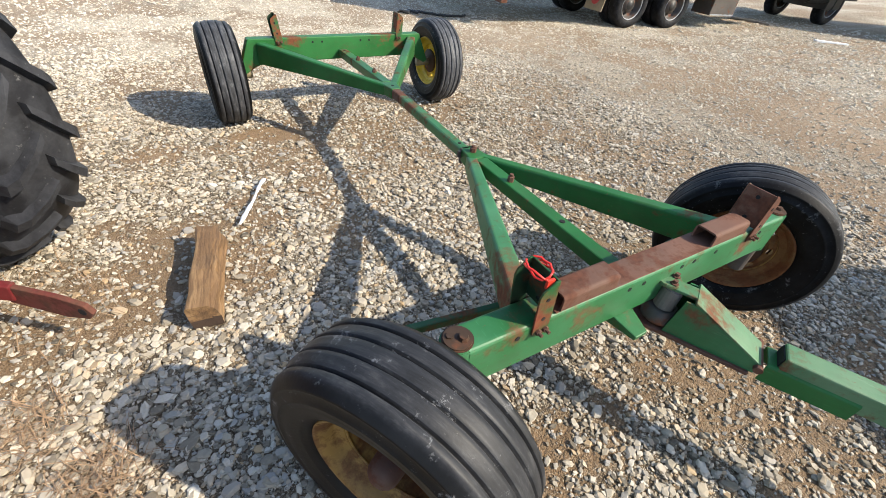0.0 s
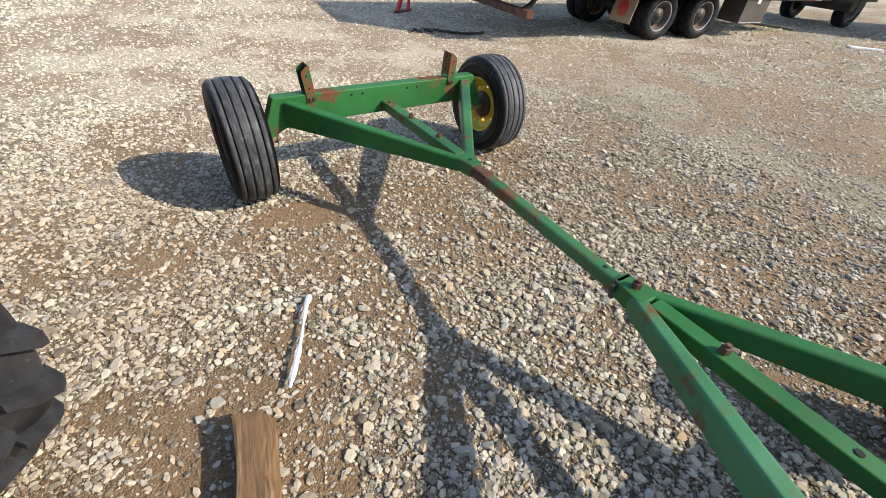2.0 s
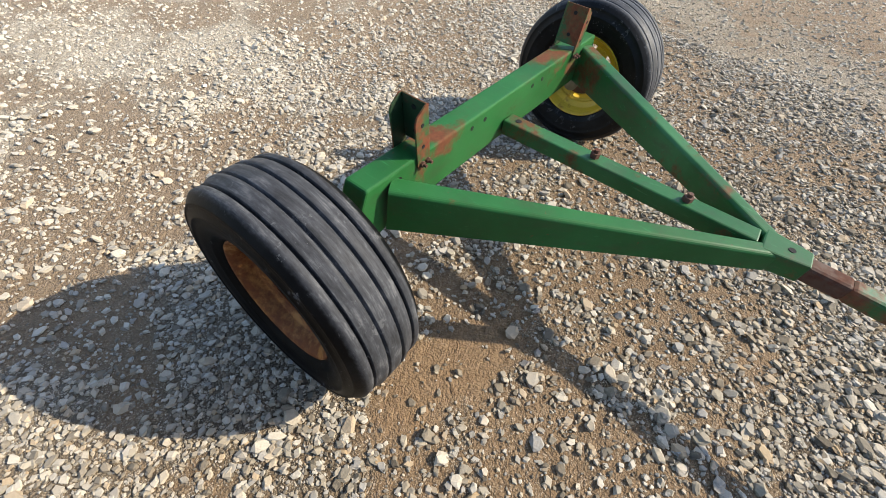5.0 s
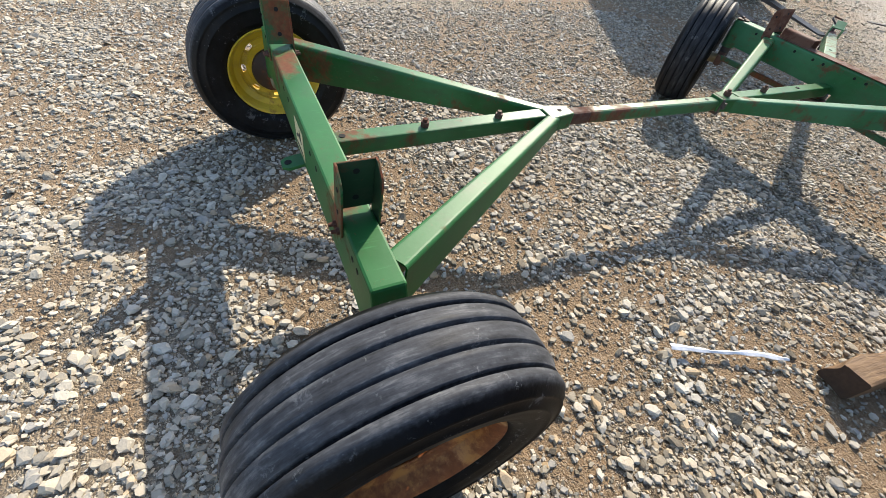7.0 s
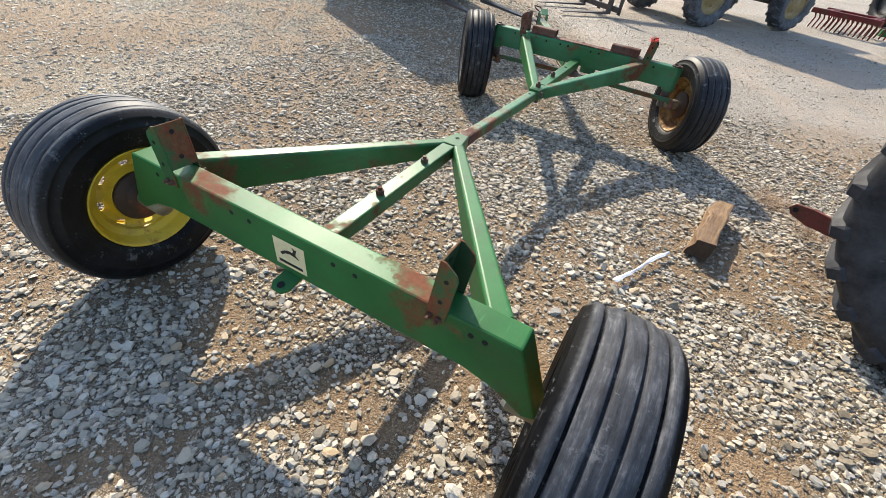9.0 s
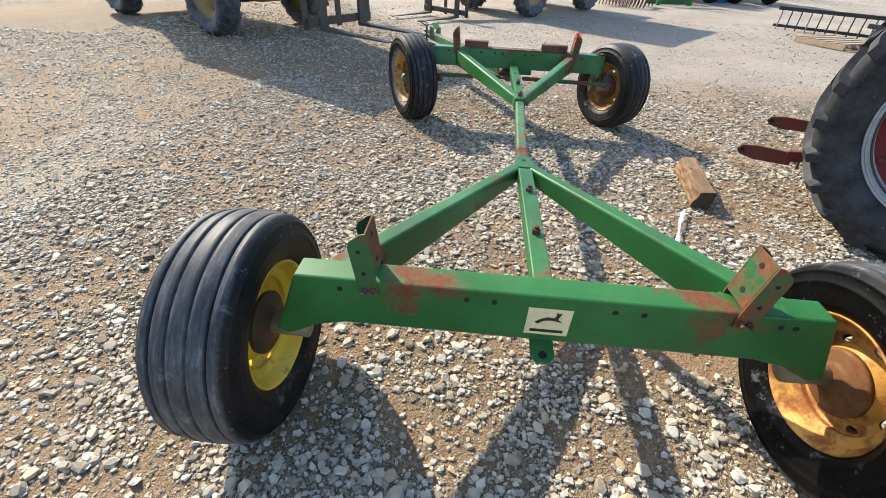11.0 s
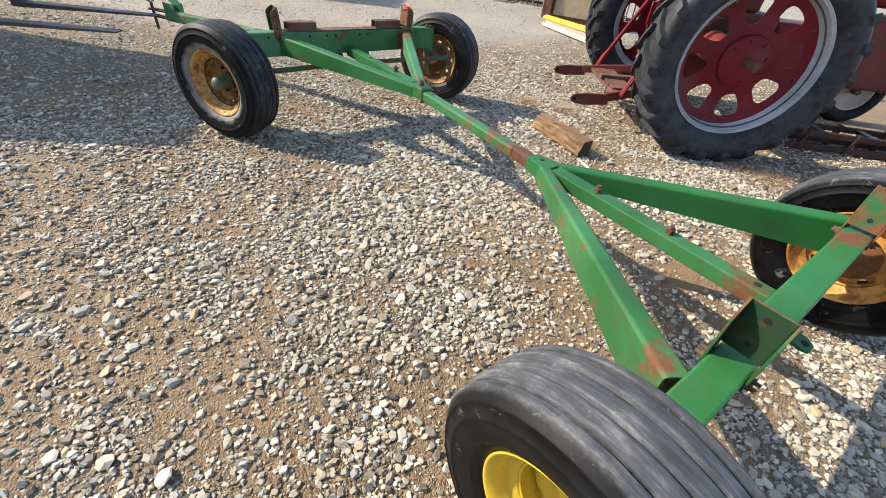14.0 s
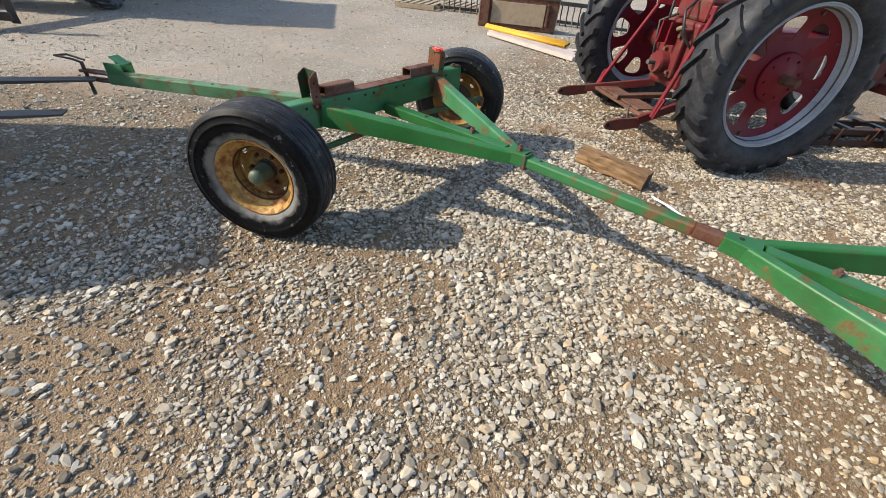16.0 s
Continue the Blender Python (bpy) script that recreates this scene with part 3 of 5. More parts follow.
def rock_shapes(rng, count, fine):
    """Crushed stone bedded in the ground: a foot, slanting sides and an uneven flattish top; fine: with a broken edge round the top."""
    rings = ((7, 0.96, -0.6), (6, 1.02, 0.16), (5, 0.80, 0.60)) if fine else ((5, 1.0, -0.6), (4, 0.84, 0.60))
    start, base = [], []
    for n, r, z in rings:
        start.append(len(base))
        base += [(r * math.cos(2 * math.pi * k / n), r * math.sin(2 * math.pi * k / n), z) for k in range(n)]
    tris = []
    for (n, _, _), (m, _, _), p, q in zip(rings, rings[1:], start, start[1:]):
        i = j = 0
        while i < n or j < m:
            if j == m or (i < n and (i + 1) / n <= (j + 1) / m):
                tris.append((p + i % n, p + (i + 1) % n, q + j % m))
                i += 1
            else:
                tris.append((p + i % n, q + (j + 1) % m, q + j % m))
                j += 1
    n, p = rings[-1][0], start[-1]
    tris += [(p, p + k, p + k + 1) for k in range(1, n - 1)]
    base = np.array(base)
    shapes = []
    for _ in range(count):
        s = base * rng.uniform(0.66, 1.16, (len(base), 1)) + rng.normal(0, 0.05, base.shape)
        lean = rng.normal(0, 0.20, 2)
        s[p:, 2] = base[p, 2] + rng.normal(0, 0.03, n)
        s[start[1]:, 2] += lean[0] * s[start[1]:, 0] + lean[1] * s[start[1]:, 1]
        s = s * np.array([rng.uniform(0.95, 1.4), rng.uniform(0.68, 1.0), rng.uniform(0.38, 0.68)])
        s[:, :2] += s[:, 2:] * rng.normal(0, 0.25, 2)
        shapes.append(s)
    return np.array(shapes), np.array(tris)


def loose(x, y):
    """Where the larger stones lie thickest."""
    return np.clip(0.38 + 0.05 * np.clip((x - 0.8) / 0.5, 0, 1) + 0.75 * np.exp(-((x - 0.1) / 0.9) ** 2 - ((y + 0.6) / 0.9) ** 2) + 0.6 * np.exp(-((x + 1.4) / 0.8) ** 2 - ((y + 1.6) / 0.9) ** 2)
                   + 0.12 * np.exp(-((x - 0.4) / 1.1) ** 2 - ((y - 2.0) / 0.8) ** 2), 0, 1)


def make_gravel(name, label, x0, x1, y0, y1, per_m2, small, large, seed, hole=None, sunk=0.12, facets=False):
    rng = np.random.default_rng(seed)
    n = int((x1 - x0) * (y1 - y0) * per_m2)
    x, y = rng.uniform(x0, x1, n), rng.uniform(y0, y1, n)
    d = dirt_amount(x, y)
    patch = lattice_noise(x, y, 0.5, 40 + seed)
    ok = rng.uniform(0, 1, n) < (1 - ((0.60 if hole else 0.93) - 0.12 * np.clip((x - 0.9) / 0.5, 0, 1)) * d ** 1.9) * (0.5 + 0.9 * patch) * (1 - (0.45 if hole else 0.85) * packed_drive(x, y)) * (loose(x, y) if facets else 1.0)
    if hole:
        ok &= ~((x > hole[0]) & (x < hole[1]) & (y > hole[2]) & (y < hole[3]))
        ok &= (rng.uniform(0, 1, n) < np.minimum(1.0, 4.2 / np.hypot(x, y)) ** 2) & ~((x < -5) & (y > 0)) & ~((x > 7) & (y < -5))
    x, y = x[ok], y[ok]
    n = len(x)
    size = np.clip(np.exp(rng.normal(math.log(small), 0.48, n)), small * 0.45, large)
    if hole:
        size *= np.clip(np.hypot(x, y) / 4.5, 1.0, 2.4) ** 0.8 * (1 - 0.35 * packed_drive(x, y))
    shapes, tris = rock_shapes(rng, 80, facets)
    pts = shapes[rng.integers(0, len(shapes), n)]
    yaw, tilt = rng.uniform(0, 2 * math.pi, n), rng.normal(0, 0.28, n)
    c, s = np.cos(tilt)[:, None], np.sin(tilt)[:, None]
    px, py, pz = pts[:, :, 0], pts[:, :, 1], pts[:, :, 2]
    px, pz = px * c + pz * s, -px * s + pz * c
    c, s = np.cos(yaw)[:, None], np.sin(yaw)[:, None]
    px, py = px * c - py * s, px * s + py * c
    r = size[:, None] / 2
    rise = ground_height(x, y) + size * 0.5 * (0.5 - sunk * 1.1)
    co = np.stack((px * r + x[:, None], py * r + y[:, None], pz * r + rise[:, None]), -1).reshape(-1, 3)
    faces = (np.arange(n)[:, None, None] * shapes.shape[1] + tris[None]).reshape(-1, 3)
    me = bpy.data.meshes.new(name)
    me.vertices.add(len(co))
    me.vertices.foreach_set("co", co.ravel())
    me.loops.add(faces.size)
    me.loops.foreach_set("vertex_index", faces.ravel().astype(np.int32))
    me.polygons.add(len(faces))
    me.polygons.foreach_set("loop_start", np.arange(0, faces.size, 3, dtype=np.int32))
    me.update(calc_edges=True)
    me.polygons.foreach_set("use_smooth", np.zeros(len(faces), dtype=bool))
    me.materials.append(STONES)
    return tagged(new(name, me), label, "gravel", kind="stuff")


make_ground()
make_gravel("gravel", "loose grey and tan crushed limestone chippings on the yard", -2.4, 3.0, -3.1, 2.8, 5500, 0.0140, 0.034, 11)
make_gravel("coarse_gravel", "larger pale limestone pieces lying loose on the yard", -3.0, 3.0, -3.8, 3.3, 1250, 0.0225, 0.050, 15, facets=True)
make_gravel("outer_gravel", "scattered pale limestone pieces further out", -9, 16, -11, 12, 1130, 0.0175, 0.045, 12, (-2.4, 3.0, -3.1, 2.8), 0.30)


# ---- the wagon running gear ----
gear = thing("wagon_running_gear", "old green steel wagon running gear with rusty stakes on ribbed tyres", "wagon chassis")


def bolt_bm(at, r=0.012, h=0.02, way=(0, 0, 1), nut=True):
    at, way = Vector(at), Vector(way).normalized()
    bms = [rod(at, at + way * h, r, 6)]
    if nut:
        bms.append(rod(at + way * h, at + way * (h + 0.012), r * 0.55, 8))
    return join(*bms)


def stake(name, x, y0, y1, deck, top, lean, mat, parent):
    """A folded channel, open outwards, whose web stands on the axle's deck and whose flanges clasp the axle's sides."""
    side = 1 if x > 0 else -1
    xi, t, depth = x, 0.006, 0.058
    foot = deck - 0.045
    mid = (y0 + y1) / 2
    a, b = y0 - t - 0.001, y1 + t + 0.001
    tilt = Matrix.Translation((xi, mid, deck)) @ Matrix.Rotation(radians(lean * side), 4, "Y") @ Matrix.Translation((-xi, -mid, -deck))
    web = box((min(xi, xi + side * t), a + t, deck + 0.016), (max(xi, xi + side * t), b - t, top), 0.002)
    web.transform(tilt)
    ob = part(name, web, STAKE_WEB if mat is STAKE else mat, parent)
    # the folded inside: dark green paint, with the channel's shade put into its colour
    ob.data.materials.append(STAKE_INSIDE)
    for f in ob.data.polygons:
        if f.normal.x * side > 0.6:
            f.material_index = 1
    for y, w in ((a, -1), (b - t, 1)):
        high = top - foot
        pts = [(0.004, 0), (depth - 0.012, 0), (depth, 0.014), (depth, high - 0.040), (depth - 0.008, high - 0.022), (depth - 0.024, high - 0.012), (0.014, high), (0.0, high), (0.0, 0.055)]
        pts = [(xi + side * px, foot + pz) for px, pz in pts]
        plate = slab(pts if side > 0 else pts[::-1], t, Matrix.Translation((0, y + t, 0)) @ XZ, 0.0012)
        plate.transform(tilt)
        fl = part("flange", plate, mat, ob)
        # inner face in the same green, darkened for the shade between the flanges
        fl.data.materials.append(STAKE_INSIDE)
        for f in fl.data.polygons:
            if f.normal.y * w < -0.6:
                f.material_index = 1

    def hole(p, q, r=0.008):
        part("bolt_hole", rod(tilt @ Vector(p), tilt @ Vector(q), r, 12), HOLE, ob)
    for z in (top - 0.030, top - 0.115):
        hole((xi - side * 0.0004, mid, z), (xi - side * 0.0016, mid, z))
        hole((xi + side * (t + 0.0004), mid, z), (xi + side * (t + 0.0016), mid, z))
    for y, w in ((a - 0.0004, -1), (b + 0.0004, 1)):
        for dx, dz in ((0.014, 0.020), (0.040, 0.022)):
            part("bolt", bolt_bm(tilt @ Vector((xi + side * dx, y, foot + dz)), 0.010, 0.008, (0, w, 0)), RUST, ob)
        for z in (top - 0.055, top - 0.13):
            hole((xi + side * 0.030, y, z), (xi + side * 0.030, y + w * 0.0012, z), 0.0065)
    return ob


def rear_axle():
    y0, y1, z0, z1, e = 1.005, 1.092, 0.452, 0.628, 0.765
    # folded beam whose slanting ends reach down to the spindles
    half = [(e - 0.012, z1 + 0.004), (e + 0.085, 0.392), (e + 0.045, 0.374), (e - 0.055, z0 - 0.022), (e - 0.15, z0)]
    outline = half + [(-x, z) for x, z in reversed(half)]
    axle = part("rear_axle", slab(outline, y1 - y0, Matrix.Translation((0, y1, 0)) @ XZ, 0.007), GREEN, gear)
    for x in (-0.66, -0.62, -0.25, -0.17, 0.17, 0.25, 0.62):
        for y, w in ((y0 - 0.0005, -1), (y1 + 0.0005, 1)):
            part("bolt_hole", rod((x, y, 0.595), (x, y + w * 0.0012, 0.595), 0.0085, 12), HOLE, axle)
    for x in (-0.490, 0.508):
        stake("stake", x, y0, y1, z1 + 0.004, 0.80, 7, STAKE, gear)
    # drawbar tab
    tab = slab([(-0.035, 0), (0.035, 0), (0.035, 0.068), (0.02, 0.090), (-0.02, 0.090), (-0.035, 0.068)], 0.012, Matrix.Translation((0.012, 1.075, 0.445)) @ Matrix.Rotation(radians(-10), 4, "X"), 0.002)
    tab_ob = part("hitch_tab", tab, GREEN, gear)
    hole_m = Matrix.Translation((0.012, 1.075, 0.445)) @ Matrix.Rotation(radians(-10), 4, "X")
    part("tab_hole", rod(hole_m @ Vector((0, 0.066, 0.0122)), hole_m @ Vector((0, 0.066, 0.0135)), 0.013, 14), HOLE, tab_ob)
    # decal: a cream plate with a plain dark shape and a bar
    decal = part("decal", box((-0.057, y1 + 0.0005, 0.482), (0.071, y1 + 0.002, 0.589), 0.0006), CREAM, gear, "cream rectangular decal with a dark shape")
    leap = [(-0.040, -0.012), (-0.022, 0.002), (-0.004, 0.010), (0.014, 0.008), (0.020, 0.020), (0.016, 0.032), (0.026, 0.026), (0.034, 0.030), (0.030, 0.018), (0.026, 0.004), (0.040, -0.008), (0.022, -0.004), (0.004, -0.001), (-0.016, -0.006), (-0.030, -0.018)]
    emblem = slab([(0.007 - x, z + 0.546) for x, z in reversed(leap)], 0.0012, XZ)
    emblem.transform(Matrix.Translation((0, y1 + 0.0034, 0)))
    part("emblem", emblem, INK, decal)
    part("print_bar", box((-0.042, y1 + 0.0021, 0.494), (0.056, y1 + 0.003, 0.505), 0), INK, decal)
    # spindles
    for s in (-1, 1):
        part("spindle", rod((s * 0.76, 1.05, 0.372), (s * 0.93, 1.05, 0.372), 0.038, 20, 0.034), TAN_CAST, gear, smooth=True)


def truss(y_joint, y_axle, ends, z_joint, z_axle, h_axle, mats, x_joint=0.0, x_mid=0.0):
    """Two side braces and a middle brace that meet at the reach; ends: where the side braces meet the axle."""
    s = 1 if y_axle > y_joint else -1
    for x, mat in zip(ends, mats):
        w = -1 if x < 0 else 1
        part("side_brace", channel_beam((x_joint + w * 0.026, y_joint + s * 0.02, z_joint), (x, y_axle, z_axle), 0.056, 0.07, 0.006, 0.074, h_axle), mat, gear)
    part("middle_brace", beam((x_joint, y_joint + s * 0.07, z_joint + 0.003), (x_mid, y_axle, z_joint - 0.004), 0.068, 0.062, 0.006, drop=True), mats[2], gear)
    hub = slab([(-0.036, -0.08), (0.036, -0.08), (0.060, 0.06), (-0.060, 0.06)] if s > 0 else [(-0.060, -0.06), (0.060, -0.06), (0.036, 0.08), (-0.036, 0.08)], 0.072, Matrix.Translation((x_joint, y_joint, z_joint - 0.069)), 0.006)
    part("joint_block", hub, mats[2], gear)


SWING = Matrix.Rotation(radians(1.2), 4, "Z")      # the rear truss stands slightly askew to the reach
X_FRONT = -0.026                                     # where the reach enters the front truss


def rear_truss():
    rear_axle()
    truss(0.0, 1.0, (-0.665, 0.665), 0.537, 0.61, 0.155, (GREEN, BRACE, BRACE))
    for y in (0.300, 0.632):
        part("bolt", bolt_bm((0, y, 0.532), 0.017, 0.024), RUST, gear)
    part("bolt_hole", rod((0, -0.02, 0.5385), (0, -0.02, 0.5415), 0.011, 14), HOLE, gear)
    part("bolt_hole", rod((0.0, 0.95, 0.5335), (0.0, 0.95, 0.5355), 0.012, 14), HOLE, gear)
    plate = part("serial_plate", slab([(0, 0), (0.075, 0), (0.075, 0.024), (0, 0.024)], 0.002, axis_frame((-0.612, 0.852, 0.545), (-0.04, 0.06, 0.517)) @ Matrix(((0, 0, -1, -0.0335), (1, 0, 0, 0), (0, 1, 0, 0), (0, 0, 0, 1)))), DARK_STEEL, gear, "small dark maker's plate")
    rim_frame = axis_frame((-0.612, 0.852, 0.545), (-0.04, 0.06, 0.517)) @ Matrix(((0, 0, -1, -0.0353), (1, 0, 0, 0), (0, 1, 0, 0), (0, 0, 0, 1)))
    for lo, hi in (((0.002, 0.002), (0.073, 0.004)), ((0.002, 0.020), (0.073, 0.022)), ((0.002, 0.004), (0.004, 0.020)), ((0.071, 0.004), (0.073, 0.020)), ((0.010, 0.010), (0.064, 0.014))):
        part("plate_line", slab([lo, (hi[0], lo[1]), hi, (lo[0], hi[1])], 0.0006, rim_frame), TAPE_WHITE, plate)
    wheel((0.958, 1.05, 0.372), 0, YELLOW, HUB_GREEN, TYRE_GREY, HUB_DARK)
    wheel((-0.966, 1.076, 0.372), 180, RIM_ORANGE, HUB_GRIMY, TYRE, DISC_RUST, DISC_RUST, 0.5, RIM_BACK)
    for ob in list(gear.children):
        ob.matrix_basis = SWING @ ob.matrix_basis


def running_frame():
    # reach pole with its rusty sleeve end
    rear = (0, -0.19, 0.533)
    part("reach_pole", beam((X_FRONT, -1.14, 0.533), rear, 0.060, 0.060, 0.012, drop=True), POLE_GREEN, gear)
    part("pole_sleeve", beam((0, -0.195, 0.5335), (0, -0.06, 0.5335), 0.0605, 0.0605, 0.012, drop=True), RUST, gear, "bare rusty end of the reach pole")
    part("pole_hole", rod((X_FRONT * 0.85, -0.98, 0.5325), (X_FRONT * 0.85, -0.98, 0.5345), 0.01, 12), HOLE, gear)
    # front truss
    truss(-1.13, -2.14, (-0.515, 0.49), 0.545, 0.635, 0.125, (GREEN_WORN, GREEN, GREEN), X_FRONT, -0.008)
    part("clamp_band", box((X_FRONT - 0.040, -1.075, 0.460), (X_FRONT + 0.040, -1.055, 0.548), 0.004), DARK_STEEL, gear)
    part("clamp_ear", box((X_FRONT - 0.058, -1.074, 0.500), (X_FRONT - 0.041, -1.058, 0.535), 0.003), DARK_STEEL, gear)
    part("bolt", bolt_bm((X_FRONT, -1.120, 0.546), 0.018, 0.024), RUST, gear)
    part("bolt", bolt_bm((-0.022, -1.445, 0.544), 0.016, 0.028), RUST, gear)
    part("bolt_hole", rod((-0.014, -1.80, 0.541), (-0.014, -1.80, 0.5465), 0.012, 12), HOLE, gear)


def front_axle():
    y0, y1, z0, z1 = -2.253, -2.157, 0.505, 0.650
    mid, left, right = (y0 + y1) / 2, -0.775, 0.762
    t = 0.009
    axle = part("front_axle", channel_beam((left, mid, z1 + 0.004), (right, mid, z1 + 0.004), y1 - y0, z1 - z0 + 0.014, t), GREEN_WORN, gear)
    for x in (-0.62, -0.17, -0.10, 0.10, 0.17, 0.30, 0.60):
        for y, w in ((y0 - 0.0005, -1), (y1 + 0.0005, 1)):
            part("bolt_hole", rod((x, y, 0.622), (x, y + w * 0.0012, 0.622), 0.0085, 12), HOLE, axle)
    part("top_plate", box((-0.49, y0 + 0.004, z1 + 0.0045), (0.47, y1 - 0.002, z1 + 0.009), 0.002), RUST, gear)
    for s, x, lo, hi in ((-1, -0.520, -0.475, -0.25), (1, 0.500, 0.24, 0.455)):
        st = stake("stake", x, y0, y1, z1 + 0.004, 0.81, 5, RUST if s > 0 else STAKE, gear)
        if s < 0:
            part("painted_tip", box((-0.570, y0 + 0.002, 0.786), (-0.545, y0 + 0.010, 0.8125), 0.001), RED_FRESH, st)
        # bolster saddle: an angle lying on the axle
        part("saddle", channel_beam((lo, mid - 0.006, 0.712), (hi, mid - 0.006, 0.712), y1 - y0 - 0.016, 0.712 - z1 - 0.0095, 0.006), RUST, gear)
        # kingpin knuckle in the rounded end of the axle
        k = left - 0.010 if s < 0 else right + 0.010
        part("kingpin", rod((k, mid, 0.34), (k, mid, 0.655), 0.034, 20, bevel=0.004), DARK_STEEL, gear)
        part("axle_end", rod((k, mid, 0.47), (k, mid, z1 + 0.001), 0.0475, 28, bevel=0.004), GREEN_WORN, gear)
        part("pin_cap", join(rod((k, mid, z1 + 0.0015), (k, mid, z1 + 0.012), 0.043, 24, bevel=0.004), rod((k + 0.012, mid - 0.008, z1 + 0.012), (k + 0.012, mid - 0.008, z1 + 0.022), 0.016, 8, 0.012), rod((k - 0.018, mid + 0.012, z1 + 0.012), (k - 0.018, mid + 0.012, z1 + 0.017), 0.010, 6)), HUB_DARK, gear, "grease-caked rusty pin cap")
    part("steering_stop", beam((-0.12, mid + 0.04, 0.475), (-0.115, -2.335, 0.452), 0.13, 0.055, 0.004, 0.06, 0.02), GREEN_WORN, gear)
    # tie rods and steering arms behind the axle
    part("drag_link", beam((-0.86, -1.975, 0.455), (-0.10, -2.06, 0.44), 0.026, 0.032, 0.005), LINK, gear)
    part("drag_link", beam((0.10, -2.06, 0.44), (0.66, -2.01, 0.44), 0.026, 0.032, 0.005), LINK, gear)
    for s, k, q in ((-1, left - 0.010, (-0.86, -1.975, 0.43)), (1, right + 0.010, (0.66, -2.01, 0.42))):
        part("steering_arm", beam((k, mid, 0.42), q, 0.045, 0.022, 0.003, 0.036), RUST, gear)
        part("rod_end", rod((q[0], q[1], q[2] - 0.035), (q[0], q[1], q[2] + 0.03), 0.022, 14, bevel=0.004), RUST, gear)


STEER = 30.0


def wheel(at, turn, rim_mat, hub_mat, tyre_mat, hub_back, disc_mat=None, cap=1.0, back_mat=None):
    """Ribbed implement tyre on a drop-centre rim; its outer side faces +x before the turn."""
    w = new("wheel")
    w.parent = gear
    w.matrix_basis = pose(*at, 0, 0, turn) @ Matrix.Diagonal((0.955, 1, 1, 1))
    R = 0.375
    prof = [(0.208, 0.096), (0.228, 0.115), (0.240, 0.1215), (0.243, 0.1245), (0.247, 0.1245), (0.262, 0.131), (0.285, 0.1345), (0.300, 0.135), (0.303, 0.1375), (0.308, 0.1370), (0.311, 0.1340), (0.328, 0.130), (0.336, 0.1285), (0.339, 0.1305), (0.343, 0.1275), (0.350, 0.119), (0.362, 0.108)]
    # tread with grooves
    grooves = (0.078, 0.027, -0.027, -0.078)
    tread = []
    for g in grooves:
        crown = R - 0.22 * max(0, abs(g) - 0.02) ** 2 / 0.1
        tread += [(crown, g + 0.018), (crown, g + 0.0062), (crown - 0.0015, g + 0.0048), (crown - 0.011, g + 0.0035), (crown - 0.011, g - 0.0035), (crown - 0.0015, g - 0.0048), (crown, g - 0.0062), (crown, g - 0.018)]
    inner = [(r, -x) for r, x in reversed(prof)]
    lining = [(0.208, -0.098), (0.215, -0.06), (0.215, 0.06)]
    tyre = part("tyre", lathe(prof + [(0.3675, 0.101)] + tread + [(0.3675, -0.101)] + inner + lining[1:], 72, True), tyre_mat, w, smooth=True)
    tyre.data.polygons.foreach_set("use_smooth", [True] * len(tyre.data.polygons))
    rim_prof = [(0.207, 0.104), (0.213, 0.108), (0.216, 0.103), (0.207, 0.092), (0.196, 0.086), (0.194, 0.052), (0.166, 0.042), (0.164, -0.042), (0.194, -0.052), (0.196, -0.086), (0.207, -0.092), (0.216, -0.103), (0.213, -0.108), (0.207, -0.104),
                (0.199, -0.09), (0.188, -0.060), (0.184, -0.054), (0.160, -0.047), (0.157, -0.042), (0.157, 0.040), (0.160, 0.046), (0.183, 0.052), (0.187, 0.058), (0.190, 0.082)]
    rim = part("rim", lathe(rim_prof, 56, True), rim_mat, w, smooth=True)
    # back_mat puts the sun or shade on the inner side into its colour
    rim.data.materials.append(back_mat or rim_mat)
    for f in rim.data.polygons:
        f.material_index = 1 if f.center.x < -0.02 else 0

    def dish(r):
        return -0.036 + 0.026 * min(1.0, max(0.0, (r - 0.108) / 0.016)) - 0.010 * max(0.0, (r - 0.145) / 0.015)
    disc = part("disc", pierced_disc(0.114, 0.1595, [0.056, 0.072, 0.090, 0.106], dish, 8, 0.138, 0.011, 0.15, 0.008, 28), disc_mat or rim_mat, w, smooth=False)
    disc.data.materials.append(back_mat or disc_mat or rim_mat)
    for f in disc.data.polygons:
        f.material_index = 1 if f.normal.x < -0.3 else 0
    for k in range(6):
        a = 2 * math.pi * k / 6
        part("lug_nut", rod((-0.036, 0.086 * math.cos(a), 0.086 * math.sin(a)), (-0.014, 0.086 * math.cos(a), 0.086 * math.sin(a)), 0.013, 6, 0.011), HUB_DARK, w)
    part("rim_ring", lathe([(0.1565, 0.034), (0.1565, 0.041), (0.152, 0.042), (0.149, 0.036)], 48, True), HUB_DARK if rim_mat is YELLOW_RUST else rim_mat, w, smooth=True)
    part("hub", lathe([(0, -0.011), (0.038, -0.011), (0.054, -0.014), (0.057, -0.043), (0.104, -0.044), (0.106, -0.060), (0.098, -0.066), (0.066, -0.068), (0.056, -0.075), (0.045, -0.082), (0, -0.082)], 36), hub_back, w, smooth=True)
    part("hub_cap", lathe([(0, 0.112 * cap), (0.022, 0.109 * cap), (0.036, 0.098 * cap), (0.043, 0.084 * cap), (0.045, 0.062 * cap), (0.047, 0.000), (0.055, -0.010), (0, -0.010)], 28), hub_mat, w, smooth=True)
    return w


